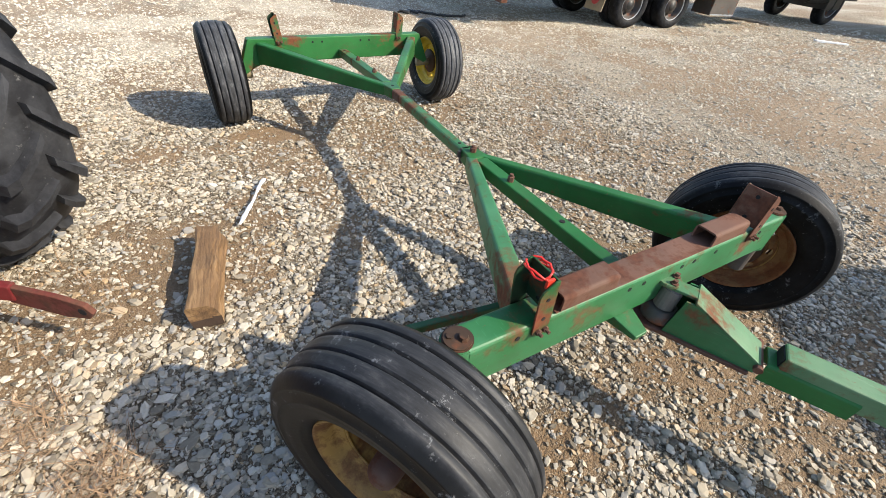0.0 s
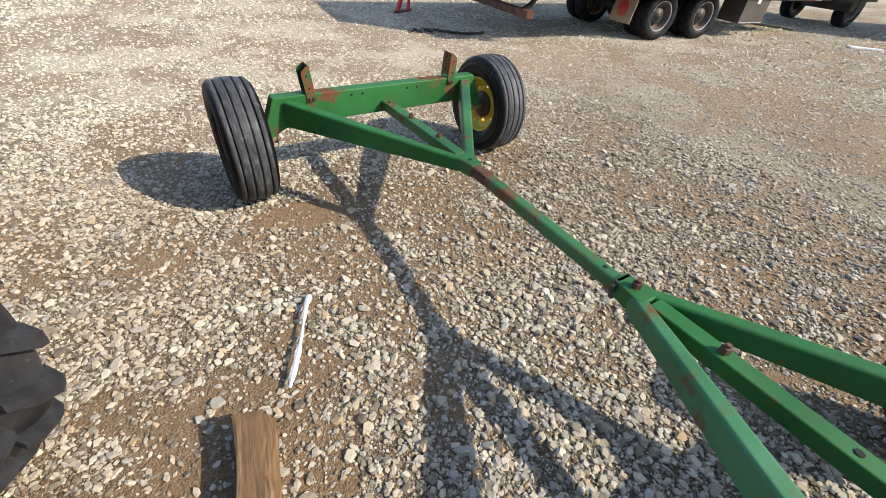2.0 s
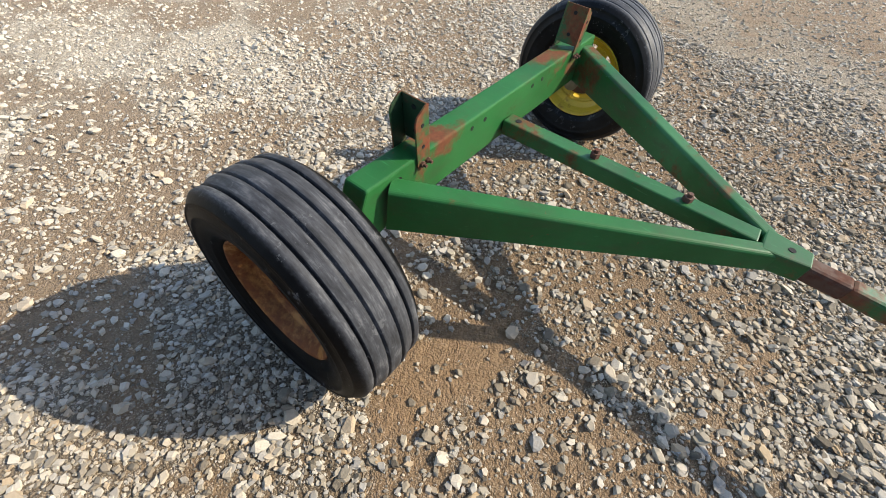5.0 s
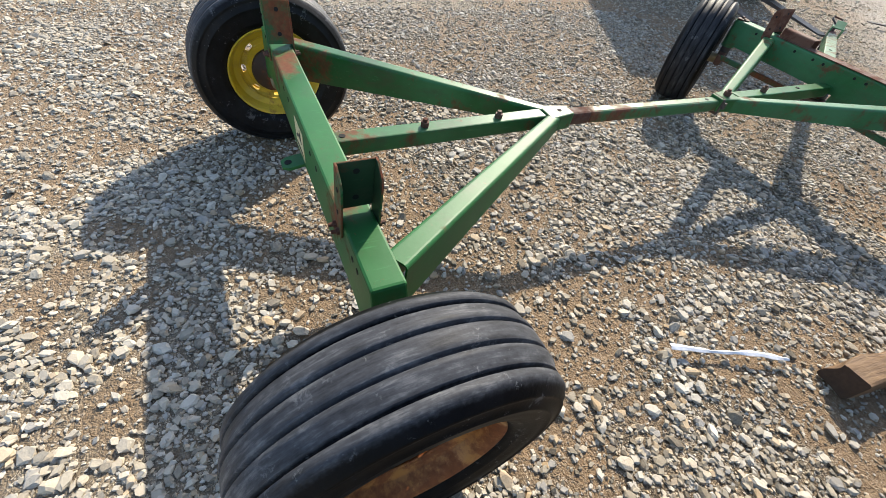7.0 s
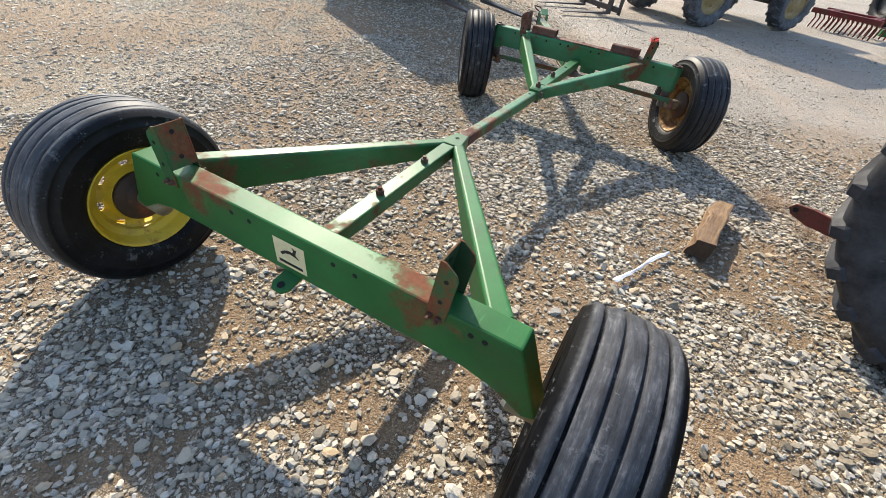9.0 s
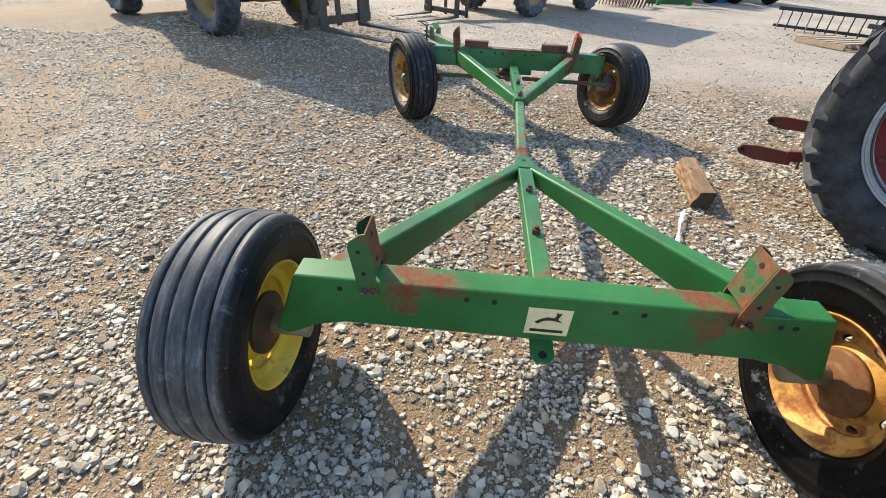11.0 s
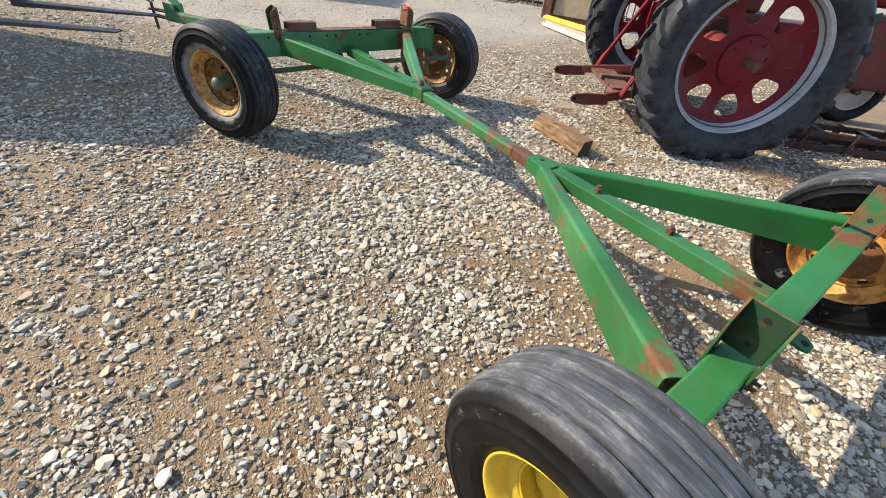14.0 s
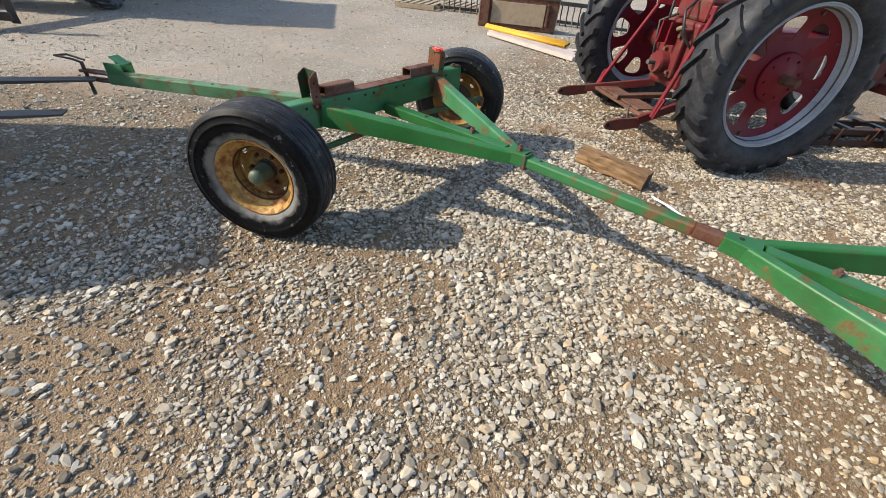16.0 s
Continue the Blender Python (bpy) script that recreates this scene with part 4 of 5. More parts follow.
def tongue():
    p, q = Vector((0.045, -2.255, 0.475)), Vector((1.13, -4.33, 0.435))
    m = axis_frame(p, q)
    t = new("tongue")
    t.parent = gear
    t.matrix_basis = m
    # yoke under the axle, then the sloping head, then the telescoping bar
    part("yoke_plate", box((-0.07, -0.16, -0.075), (0.07, 0.34, -0.06), 0.003), RUST, t)
    for s in (-1, 1):
        side = slab([(0.06, -0.06), (0.35, -0.06), (0.35, -0.02), (0.12, 0.095), (0.075, 0.095)], 0.008, Matrix.Translation((s * 0.055 - 0.004, 0, 0)) @ YZ)
        part("yoke_side", side, GREEN_WORN, t)
    part("yoke_top", beam((0, 0.10, 0.104), (0, 0.355, -0.022), 0.118, 0.009, 0.002), GREEN_PALE, t)
    part("yoke_lug", box((-0.030, -0.06, 0.094), (0.030, 0.11, 0.106), 0.003), GREEN_PALE, t)
    for x in (-0.022, 0.022):
        part("lug_bolt", bolt_bm((x, 0.02, 0.106), 0.014, 0.016), RUST, t)
    part("hinge_pin", rod((-0.075, 0.352, -0.030), (0.075, 0.352, -0.030), 0.014, 12), RUST, t)
    part("pivot_pin", rod((0, 0.030, -0.10), (0, 0.030, 0.094), 0.036, 18, bevel=0.004), GREY_STEEL, t)
    part("pivot_collar", lathe([(0.037, -0.03), (0.060, -0.03), (0.062, -0.02), (0.052, 0.02), (0.037, 0.025)], 24, True), DARK_STEEL, t, smooth=True).matrix_basis = pose(0, 0.030, -0.02, 0, -90, 0)
    part("pivot_plate", rod((0, 0.0, 0.1065), (0, 0.0, 0.118), 0.045, 20, bevel=0.002), GREEN_PALE, t)
    length = (q - p).length
    part("bar", beam((0, 0.40, 0.036), (0, length - 0.28, 0.022), 0.088, 0.082, 0.006, drop=True), GREEN_PALE, t)
    part("bar_mouth", box((-0.036, 0.396, -0.038), (0.036, 0.3995, 0.028), 0), HOLE, t)
    part("bar_side", channel_beam((0, 0.37, -0.010), (0, 0.62, -0.004), 0.102, 0.075, 0.005), GREEN, t)
    part("bar_hole", rod((0, 1.2, 0.0305), (0, 1.2, 0.0325), 0.011, 12), HOLE, t)
    end = length - 0.28
    part("lift_bracket", join(box((-0.05, end - 0.17, 0.02), (-0.043, end - 0.02, 0.10), 0.002), box((0.043, end - 0.17, 0.02), (0.05, end - 0.02, 0.10), 0.002), beam((0, end - 0.17, 0.09), (0, end - 0.08, 0.14), 0.08, 0.008, 0.001)), GREEN_WORN, t)
    for z in (-0.055, 0.0):
        part("clevis_plate", slab([(-0.035, 0), (0.035, 0), (0.035, 0.26), (0.018, 0.285), (-0.018, 0.285), (-0.035, 0.26)], 0.014, Matrix.Translation((0, end - 0.01, z)), 0.002), RUST, t)
    part("hitch_pin", rod((0.0, end + 0.235, -0.17), (0.0, end + 0.235, 0.07), 0.013, 12), DARK_STEEL, t)
    part("pin_handle", tube_path([(-0.01, end + 0.235, 0.07), (-0.06, end + 0.235, 0.10), (-0.06, end + 0.38, 0.11), (0.03, end + 0.38, 0.10), (0.03, end + 0.235, 0.075)], 0.008), DARK_STEEL, t)


rear_truss()
running_frame()
front_axle()
turned = radians(STEER)
for x, rim, hub, tyre, side in ((0.940, YELLOW_RUST, HUB_GREEN, TYRE_DUSTY, 1), (-0.972, RIM_GOLD, RUST, TYRE_BLACK, -1)):
    at = Vector((x, -2.19 + side * 0.17 * math.sin(turned), 0.372))
    # right wheel: DISC_RUST darkens the inner side to stand for its shade
    wheel(at, STEER if side > 0 else 180 + STEER, rim, hub, tyre, HUB_DARK, RIM_GOLD, 1.0, DISC_RUST if side > 0 else None)
    part("spindle", rod((side * 0.775, -2.205, 0.372), at - Vector((side * 0.01 * math.cos(turned), side * 0.01 * math.sin(turned), 0)), 0.036, 18), TAN_CAST, gear, smooth=True)
tongue()

# red ribbon caught on a stake
rib = []
for k in range(26):
    a = k * 0.55
    rib.append((-0.548 + 0.030 * math.cos(a), -2.190 + 0.042 * math.sin(a), 0.802 + 0.010 * math.sin(2.3 * a)))
tagged(part("ribbon", tube_path(rib, 0.0032), RED_RIBBON), "bright red plastic ribbon wound round a wagon stake", "ribbon")


# ---- block and strip on the gravel ----
def timber_block():
    bm = bmesh.new()
    bmesh.ops.create_cube(bm, size=1)
    for v in bm.verts:
        v.co = Vector((v.co.x * 0.122, v.co.y * 0.60, (v.co.z + 0.5) * 0.125))
    bmesh.ops.subdivide_edges(bm, edges=bm.edges, cuts=9, use_grid_fill=True)
    for v in bm.verts:
        edge = abs(v.co.x) / 0.0675 + abs(v.co.z - 0.0625) / 0.0625
        v.co += Vector((noise.noise(v.co * 9 + Vector((4, 0, 0))), 0.6 * noise.noise(v.co * 14), noise.noise(v.co * 8 + Vector((0, 7, 0))) - 0.2 * max(0, edge - 1.4))) * 0.012
        if v.co.x > 0.03 and v.co.z > 0.03:
            v.co.x -= 0.030 * max(0, noise.noise(Vector((3, v.co.y * 16, v.co.z * 12))) + 0.25)
            v.co.z -= 0.022 * max(0, noise.noise(Vector((9, v.co.y * 13, v.co.x * 9))) + 0.1)
        if edge > 1.9:
            v.co.x *= 0.95
            v.co.z = 0.0625 + (v.co.z - 0.0625) * 0.95
    ob = part("wooden_block", bm, WOOD, smooth=False)
    ob.data.materials.append(WOOD_END)
    for f in ob.data.polygons:
        if abs(f.normal.y) > 0.7 and (f.center.y > 0 or f.center.z < 0.05):
            f.material_index = 1
    ob.matrix_world = pose(-1.375, -0.965, 0.006, 0, 0, -8)
    return tagged(ob, "weathered square timber block lying on gravel", "wood block")


timber_block()


def strip():
    p, q = Vector((-0.966, -0.11, 0.03)), Vector((-1.186, -0.575, 0.03))
    bm = bmesh.new()
    across = (q - p).cross(Vector((0, 0, 1))).normalized()
    prev = None
    n = 24
    for k in range(n + 1):
        f = k / n
        c = p.lerp(q, f) + across * 0.004 * math.sin(f * 7) + Vector((0, 0, 0.004 * math.sin(f * 11) + 0.004))
        w = 0.010 + 0.003 * math.sin(f * 9 + 1) + 0.002 * math.sin(f * 31)
        row = [bm.verts.new(c - across * w), bm.verts.new(c + Vector((0, 0, 0.006))), bm.verts.new(c + across * w)]
        if prev:
            for a in (0, 1):
                bm.faces.new((prev[a], prev[a + 1], row[a + 1], row[a]))
        prev = row
    ex = bmesh.ops.extrude_face_region(bm, geom=list(bm.faces))
    bmesh.ops.translate(bm, verts=[v for v in ex["geom"] if isinstance(v, bmesh.types.BMVert)], vec=(0, 0, 0.003))
    bmesh.ops.recalc_face_normals(bm, faces=bm.faces)
    tagged(part("plastic_strip", bm, WHITE_STRIP), "crumpled white plastic strip lying on the gravel", "litter")


strip()


# ---- the red tractor ----
def lug_tyre(name, R, half, bead, lugs, mat, parent, lug_h=0.038, lug_w=0.05):
    """Tractor tyre: a rounded carcass with slanting bars, axis along x."""
    rc = R - lug_h
    prof = [(bead, half * 0.62), (bead + 0.05, half * 0.86), (bead + (rc - bead) * 0.55, half * 1.0), (rc - 0.045, half * 0.97), (rc - 0.012, half * 0.80), (rc, half * 0.4), (rc + 0.003, 0)]
    body = lathe(prof + [(r, -x) for r, x in reversed(prof[:-1])], 72, True)
    tyre = part(name, body, mat, parent, smooth=True)
    steps = ((0.0, 0.004, R), (0.35, 0.36 * half, R), (0.75, 0.80 * half, R - 0.012), (0.92, 1.00 * half, R - 0.035), (1.0, 1.06 * half, R - 0.10))
    for side in (-1, 1):
        bm = bmesh.new()
        prev = None
        for u, x, r in steps:
            a = 0.235 * min(u, 0.95)
            wd = lug_w * (0.85 + 0.5 * u)
            ring = []
            for da, dr in ((-0.62 * wd, -lug_h - 0.012), (-0.40 * wd, 0), (0.40 * wd, 0), (0.62 * wd, -lug_h - 0.012)):
                rr = r + dr if u < 0.95 else r + dr * 0.5 + 0.01
                xx = side * (x if u < 0.95 or dr == 0 else x - 0.02)
                ang = a + da / R
                ring.append(bm.verts.new((xx, rr * math.cos(ang), rr * math.sin(ang))))
            if prev:
                for i in range(3):
                    bm.faces.new((prev[i], prev[i + 1], ring[i + 1], ring[i]))
            else:
                bm.faces.new(ring)
            prev = ring
        bm.faces.new(prev[::-1])
        bmesh.ops.recalc_face_normals(bm, faces=bm.faces)
        bar = part("tread_bar", bm, mat, parent)
        for k in range(lugs):
            b = bar
            if k:
                b = new("tread_bar", bar.data)
                b.parent = parent
            b.matrix_basis = Matrix.Rotation(2 * math.pi * (k + (0.5 if side > 0 else 0)) / lugs, 4, "X")
    return tyre


def tractor_rear_wheel(parent, x, turn, spin):
    w = new("rear_wheel")
    w.parent = parent
    w.matrix_basis = pose(x, 0, 0.765, 0, 0, turn) @ Matrix.Rotation(spin, 4, "X")
    lug_tyre("tyre", 0.785, 0.168, 0.505, 23, TYRE_LUG, w)
    rim = lathe([(0.512, 0.118), (0.520, 0.124), (0.524, 0.114), (0.506, 0.10), (0.490, 0.085), (0.486, 0.0), (0.468, -0.02), (0.468, -0.06), (0.486, -0.075), (0.49, -0.09), (0.522, -0.118), (0.512, -0.12),
                 (0.478, -0.09), (0.474, -0.078), (0.456, -0.064), (0.456, -0.018), (0.476, 0.002), (0.478, 0.060), (0.492, 0.072), (0.496, 0.096)], 72, True)
    part("rim", rim, SILVER, w, "dull silver outer rim", True)

    # a silver bead, and a dark ring that draws the shadow gap round the disc
    for r, x, thick in ((0.503, 0.112, 0.0075), (0.484, 0.075, 0.006)):
        ring = lathe([(r + thick * math.cos(a), x + thick * math.sin(a)) for a in (2 * math.pi * k / 8 for k in range(8))], 72, True)
        part("bead_and_shade_ring", ring, SILVER if r > 0.49 else DARK_STEEL, w, smooth=True)

    def dish(r):
        return -0.012 + 0.030 * (r / 0.473) ** 4 - 0.025 * math.exp(-((r - 0.33) / 0.10) ** 2) + 0.035 * math.exp(-(r / 0.20) ** 4)
    part("disc", pierced_disc(0.215, 0.4765, [0.05, 0.09, 0.13, 0.165, 0.19], dish, 8, 0.335, 0.086, 0.27, 0.010), RED_PAINT, w, smooth=False)
    part("hub_ring", lathe([(0.0, 0.056), (0.085, 0.054), (0.10, 0.046), (0.175, 0.034), (0.185, 0.024), (0.188, 0.008), (0.0, 0.008)], 40), RED_PAINT, w, smooth=True)
    part("axle_end", rod((0.03, 0, 0), (0.185, 0, 0), 0.034, 20, bevel=0.004), RUST, w)
    for k in range(8):
        a = 2 * math.pi * (k + 0.5) / 8
        part("rim_bolt", rod((-0.02, 0.45 * math.cos(a), 0.45 * math.sin(a)), (0.020, 0.45 * math.cos(a), 0.45 * math.sin(a)), 0.015, 6), RUST, w)
        b = a + 0.4
        part("hub_bolt", rod((0.020, 0.145 * math.cos(b), 0.145 * math.sin(b)), (0.050, 0.145 * math.cos(b), 0.145 * math.sin(b)), 0.011, 6), RED_PAINT, w)
    return w


def tractor():
    t = thing("tractor", "old faded red farm tractor with large lugged rear tyres", "tractor", (-2.91, -0.948, 0), 51.5)
    tractor_rear_wheel(t, 0.878, 0, 0.2)
    tractor_rear_wheel(t, -0.878, 180, 0.9)
    for s in (-1, 1):
        part("axle_housing", rod((s * 0.15, 0, 0.765), (s * 0.78, 0, 0.765), 0.135, 24, 0.085), RED_GRIMY, t, smooth=True)
        part("brake_drum", rod((s * 0.20, 0.02, 0.80), (s * 0.34, 0.02, 0.80), 0.17, 28, bevel=0.01), DRUM, t)
        # lower link with a flat plate end
        arm = new("lower_link")
        arm.parent = t
        x = 0.49 * s
        part("link_bar", beam((s * 0.30, -0.12, 0.40), (x, -0.80, 0.275), 0.035, 0.075, 0.006), RED_GRIMY, arm)
        plate = slab([(-0.045, 0), (0.045, 0), (0.055, 0.22), (0.035, 0.32), (0.0, 0.345), (-0.035, 0.32), (-0.05, 0.22)], 0.022, Matrix.Translation((x, -0.76, 0.262)) @ Matrix.Rotation(math.pi, 4, "Z") @ Matrix.Rotation(radians(-4), 4, "X") @ Matrix.Rotation(radians(90), 4, "Y") @ Matrix.Translation((0, 0, -0.011)), 0.003)
        part("link_plate", plate, LINK_RED, arm, "flat grimy red plate with a hole at its tip")
        part("plate_hole", rod((x - 0.0125, -1.065, 0.243), (x + 0.0125, -1.065, 0.243), 0.016, 14), HOLE, arm)
        part("lift_rod", rod((x, -0.66, 0.31), (s * 0.36, -0.33, 1.12), 0.02, 12), RED_PAINT, t)
        part("rod_clevis", tube_path([(x - 0.022, -0.66, 0.30), (x - 0.026, -0.62, 0.42), (x - 0.02, -0.60, 0.46), (x + 0.016, -0.60, 0.46), (x + 0.022, -0.62, 0.42), (x + 0.022, -0.66, 0.30)], 0.011), RED_PAINT, t)
        part("lift_arm", beam((s * 0.20, 0.02, 1.10), (s * 0.36, -0.36, 1.13), 0.045, 0.07, 0.008), RED_PAINT, t)
    part("cross_drawbar", box((-0.42, -0.72, 0.285), (0.42, -0.645, 0.315), 0.004), RUST, t)
    part("drawbar_plate", box((-0.36, -0.70, 0.318), (0.34, -0.50, 0.332), 0.003), RUST, t)
    part("drawbar", beam((0, -0.10, 0.36), (0, -0.74, 0.34), 0.075, 0.04, 0.005), RUST, t)
    part("sway_chain", tube_path([(0.20, -0.70, 0.33), (0.24, -0.73, 0.30), (0.26, -0.72, 0.20), (0.24, -0.71, 0.13)], 0.009), DARK_STEEL, t)
    # rear end castings
    part("rear_housing", join(box((-0.22, -0.30, 0.46), (0.22, 0.55, 1.02), 0.03), box((-0.16, -0.36, 0.55), (0.16, -0.28, 0.96), 0.02)), RED_GRIMY, t)
    part("hydraulic_cover", box((-0.20, -0.26, 1.02), (0.20, 0.35, 1.20), 0.025), RED_GRIMY, t)
    part("power_shaft_cover", lathe([(0.0, -0.09), (0.085, -0.09), (0.095, -0.07), (0.10, 0.0), (0, 0)], 24), RED_GRIMY, t).matrix_basis = pose(0, -0.36, 0.66, 0, 0, 90)
    part("power_shaft", rod((0, -0.36, 0.66), (0, -0.52, 0.66), 0.022, 12), DARK_STEEL, t)
    part("top_link_bracket", join(box((-0.07, -0.46, 0.82), (-0.05, -0.34, 1.0), 0.003), box((0.05, -0.46, 0.82), (0.07, -0.34, 1.0), 0.003)), RED_PAINT, t)
    for k, (x, y, z) in enumerate(((-0.12, -0.37, 0.60), (0.12, -0.37, 0.60), (-0.12, -0.37, 0.90), (0.12, -0.37, 0.90), (0.0, -0.38, 0.78))):
        part("housing_bolt", rod((x, y + 0.01, z), (x, y - 0.02, z), 0.018, 6), RUST, t)
    for pts in ([(-0.10, -0.30, 1.05), (-0.16, -0.42, 0.98), (-0.13, -0.40, 0.75), (-0.20, -0.30, 0.55)], [(0.05, -0.28, 1.18), (0.12, -0.42, 1.10), (0.20, -0.42, 0.92), (0.22, -0.30, 0.82)], [(0.02, -0.28, 1.22), (-0.04, -0.44, 1.20), (-0.05, -0.42, 1.02)]):
        part("hydraulic_hose", tube_path(pts, 0.012), BLACK_PAINT, t)
    part("brass_fitting", rod((0.09, -0.40, 0.95), (0.16, -0.40, 0.98), 0.02, 8), TAN_CAST, t)
    # seat, torque tube, engine, hood, front axle
    part("torque_tube", box((-0.20, 0.55, 0.55), (0.20, 1.25, 0.98), 0.03), RED_PAINT, t)
    part("engine_block", box((-0.19, 1.25, 0.52), (0.19, 2.15, 1.10), 0.02), RED_GRIMY, t)
    part("hood", join(box((-0.24, 0.75, 1.16), (0.24, 2.45, 1.50), 0.07), box((-0.23, 2.17, 0.62), (0.23, 2.45, 1.2), 0.03)), RED_PAINT, t)
    part("platform", box((-0.52, 0.12, 0.62), (0.52, 0.75, 0.645), 0.004), DARK_STEEL, t)
    part("seat", join(box((-0.24, -0.12, 1.34), (0.24, 0.28, 1.42), 0.04), box((-0.24, -0.18, 1.38), (0.24, -0.11, 1.62), 0.03)), BLACK_PAINT, t)
    part("seat_post", box((-0.06, 0.0, 1.19), (0.06, 0.14, 1.35), 0.01), RED_GRIMY, t)
    ring = lathe([(0.19 + 0.013 * math.cos(a), 0.013 * math.sin(a)) for a in (2 * math.pi * k / 8 for k in range(8))], 32, True)
    ring.transform(pose(0, 0.66, 1.56, 0, 0, 90) @ pose(0, 0, 0, 0, 35, 0))
    part("steering_wheel", ring, BLACK_PAINT, t, smooth=True)
    part("steering_column", rod((0, 0.95, 1.40), (0, 0.66, 1.56), 0.02, 12), RED_GRIMY, t)
    part("front_axle", beam((-0.62, 2.30, 0.50), (0.62, 2.30, 0.50), 0.09, 0.09, 0.006), RED_GRIMY, t)
    part("axle_pedestal", box((-0.12, 2.2, 0.5), (0.12, 2.42, 0.66), 0.01), RED_GRIMY, t)
    for s in (-1, 1):
        fw = new("front_wheel")
        fw.parent = t
        fw.matrix_basis = pose(s * 0.68, 2.30, 0.34, 0, 0, 0 if s > 0 else 180)
        pr = [(0.20, 0.06), (0.25, 0.085), (0.31, 0.088), (0.335, 0.07), (0.345, 0.03)]
        part("tyre", lathe(pr + [(r, -x) for r, x in reversed(pr)], 48, True), TYRE_DARK, fw, smooth=True)
        part("rim", lathe([(0.208, 0.062), (0.205, 0.07), (0.185, 0.05), (0.15, 0.01), (0.06, 0.02), (0.0, 0.05), (0.0, -0.02), (0.15, -0.01), (0.185, -0.05), (0.205, -0.07), (0.208, -0.062)], 40, True), WHITE_BOARD, fw, "pale cream rim", True)
        part("spindle", rod((-0.10, 0, 0), (0.02, 0, 0), 0.03, 12), DARK_STEEL, fw)
    return t


tractor()


# ---- things on the ground beside the tractor ----
def tuft(x, y, r, count, seed):
    rng = random.Random(seed)
    bm = bmesh.new()
    for _ in range(count):
        a, d = rng.uniform(0, 2 * math.pi), r * rng.random() ** 0.6
        px, py = x + d * math.cos(a), y + d * math.sin(a)
        b, l = rng.uniform(0, 2 * math.pi), rng.uniform(0.05, 0.16)
        lift = rng.uniform(0.01, 0.05)
        w = rng.uniform(0.0008, 0.0015)
        dx, dy = math.cos(b), math.sin(b)
        z = float(ground_height(px, py)) + 0.012
        p = [bm.verts.new(c) for c in ((px - dy * w, py + dx * w, z), (px + dy * w, py - dx * w, z), (px + dx * l * 0.6 + dy * w, py + dy * l * 0.6 - dx * w, z + lift), (px + dx * l * 0.6 - dy * w, py + dy * l * 0.6 + dx * w, z + lift), (px + dx * l, py + dy * l, z + lift * 0.6))]
        bm.faces.new((p[0], p[1], p[2], p[3]))
        bm.faces.new((p[3], p[2], p[4]))
    tagged(part("dead_grass", bm, STRAW), "flattened tan dead grass tuft in the gravel", "grass", kind="stuff")


for k, (x, y, r, c) in enumerate(((-2.45, 0.25, 0.24, 420), (-2.02, -1.50, 0.15, 190), (-1.9, -0.98, 0.22, 60), (-1.80, -1.80, 0.15, 230), (-2.05, -0.72, 0.2, 60))):
    tuft(x, y, r, c, 50 + k)


def steel_rails():
    e = thing("steel_rack", "low dark rusty steel rack lying on the ground under the tractor", "steel rack", (-4.12, 0.46, 0), 137)
    for y in (-0.13, 0.13):
        part("rail", box((-0.72, y - 0.02, 0.015), (0.78, y + 0.02, 0.065), 0.004), DRUM, e)
        part("rail", box((-0.72, y - 0.02, 0.135), (0.78, y + 0.02, 0.185), 0.004), DRUM, e)
        for x in (-0.66, -0.22, 0.22, 0.70):
            part("upright", beam((x, y, 0.0), (x + 0.05, y, 0.20), 0.06, 0.03, 0.003), DRUM, e)
    for x in (-0.5, -0.05, 0.4):
        part("cross_piece", box((x, -0.109, 0.15), (x + 0.07, 0.109, 0.18), 0.004), BLACK_PAINT, e)
    part("lug", beam((-0.5, 0.13, 0.186), (-0.47, 0.13, 0.27), 0.09, 0.05, 0.004), DRUM, e)
    f = thing("steel_sheet", "flat grey steel sheet lying behind the tractor wheel", "metal sheet", (-5.1, 1.65, 0), 30)
    part("sheet", box((-1.0, -0.35, 0.03), (1.0, 0.35, 0.042), 0.002), GREY_STEEL, f)
    part("runner", box((-0.95, -0.30, 0.0), (0.95, -0.25, 0.03), 0.002), DARK_STEEL, f)
    part("runner", box((-0.95, 0.25, 0.0), (0.95, 0.30, 0.03), 0.002), DARK_STEEL, f)


steel_rails()


# ---- yard goods beyond the tractor ----
def bucket():
    e = thing("loader_bucket", "weathered brown and tan steel loader bucket on the gravel", "bucket", (-6.55, -5.15, 0), 120)
    outline = [(0.0, 0.02), (0.55, 0.02), (0.58, 0.06), (0.22, 0.30), (0.12, 0.56), (0.0, 0.60)]
    for x in (-0.82, 0.79):
        part("side_plate", slab(outline, 0.03, Matrix.Translation((x, 0, 0)) @ YZ, 0.004), TAN_BOX, e)
    part("back_plate", box((-0.80, -0.012, 0.02), (0.80, 0.012, 0.60), 0.004), RUST, e)
    part("floor_plate", box((-0.79, 0.0, 0.005), (0.79, 0.57, 0.03), 0.003), RUST, e)
    part("back_panel", box((-0.55, -0.034, 0.10), (0.55, -0.014, 0.50), 0.004), TAN_BOX, e)
    part("top_rail", box((-0.82, -0.03, 0.585), (0.82, 0.05, 0.635), 0.008), DARK_STEEL, e)
    for x in (-0.62, 0.60):
        part("mount", box((x - 0.02, -0.10, 0.12), (x + 0.02, -0.014, 0.52), 0.004), RUST, e)


bucket()


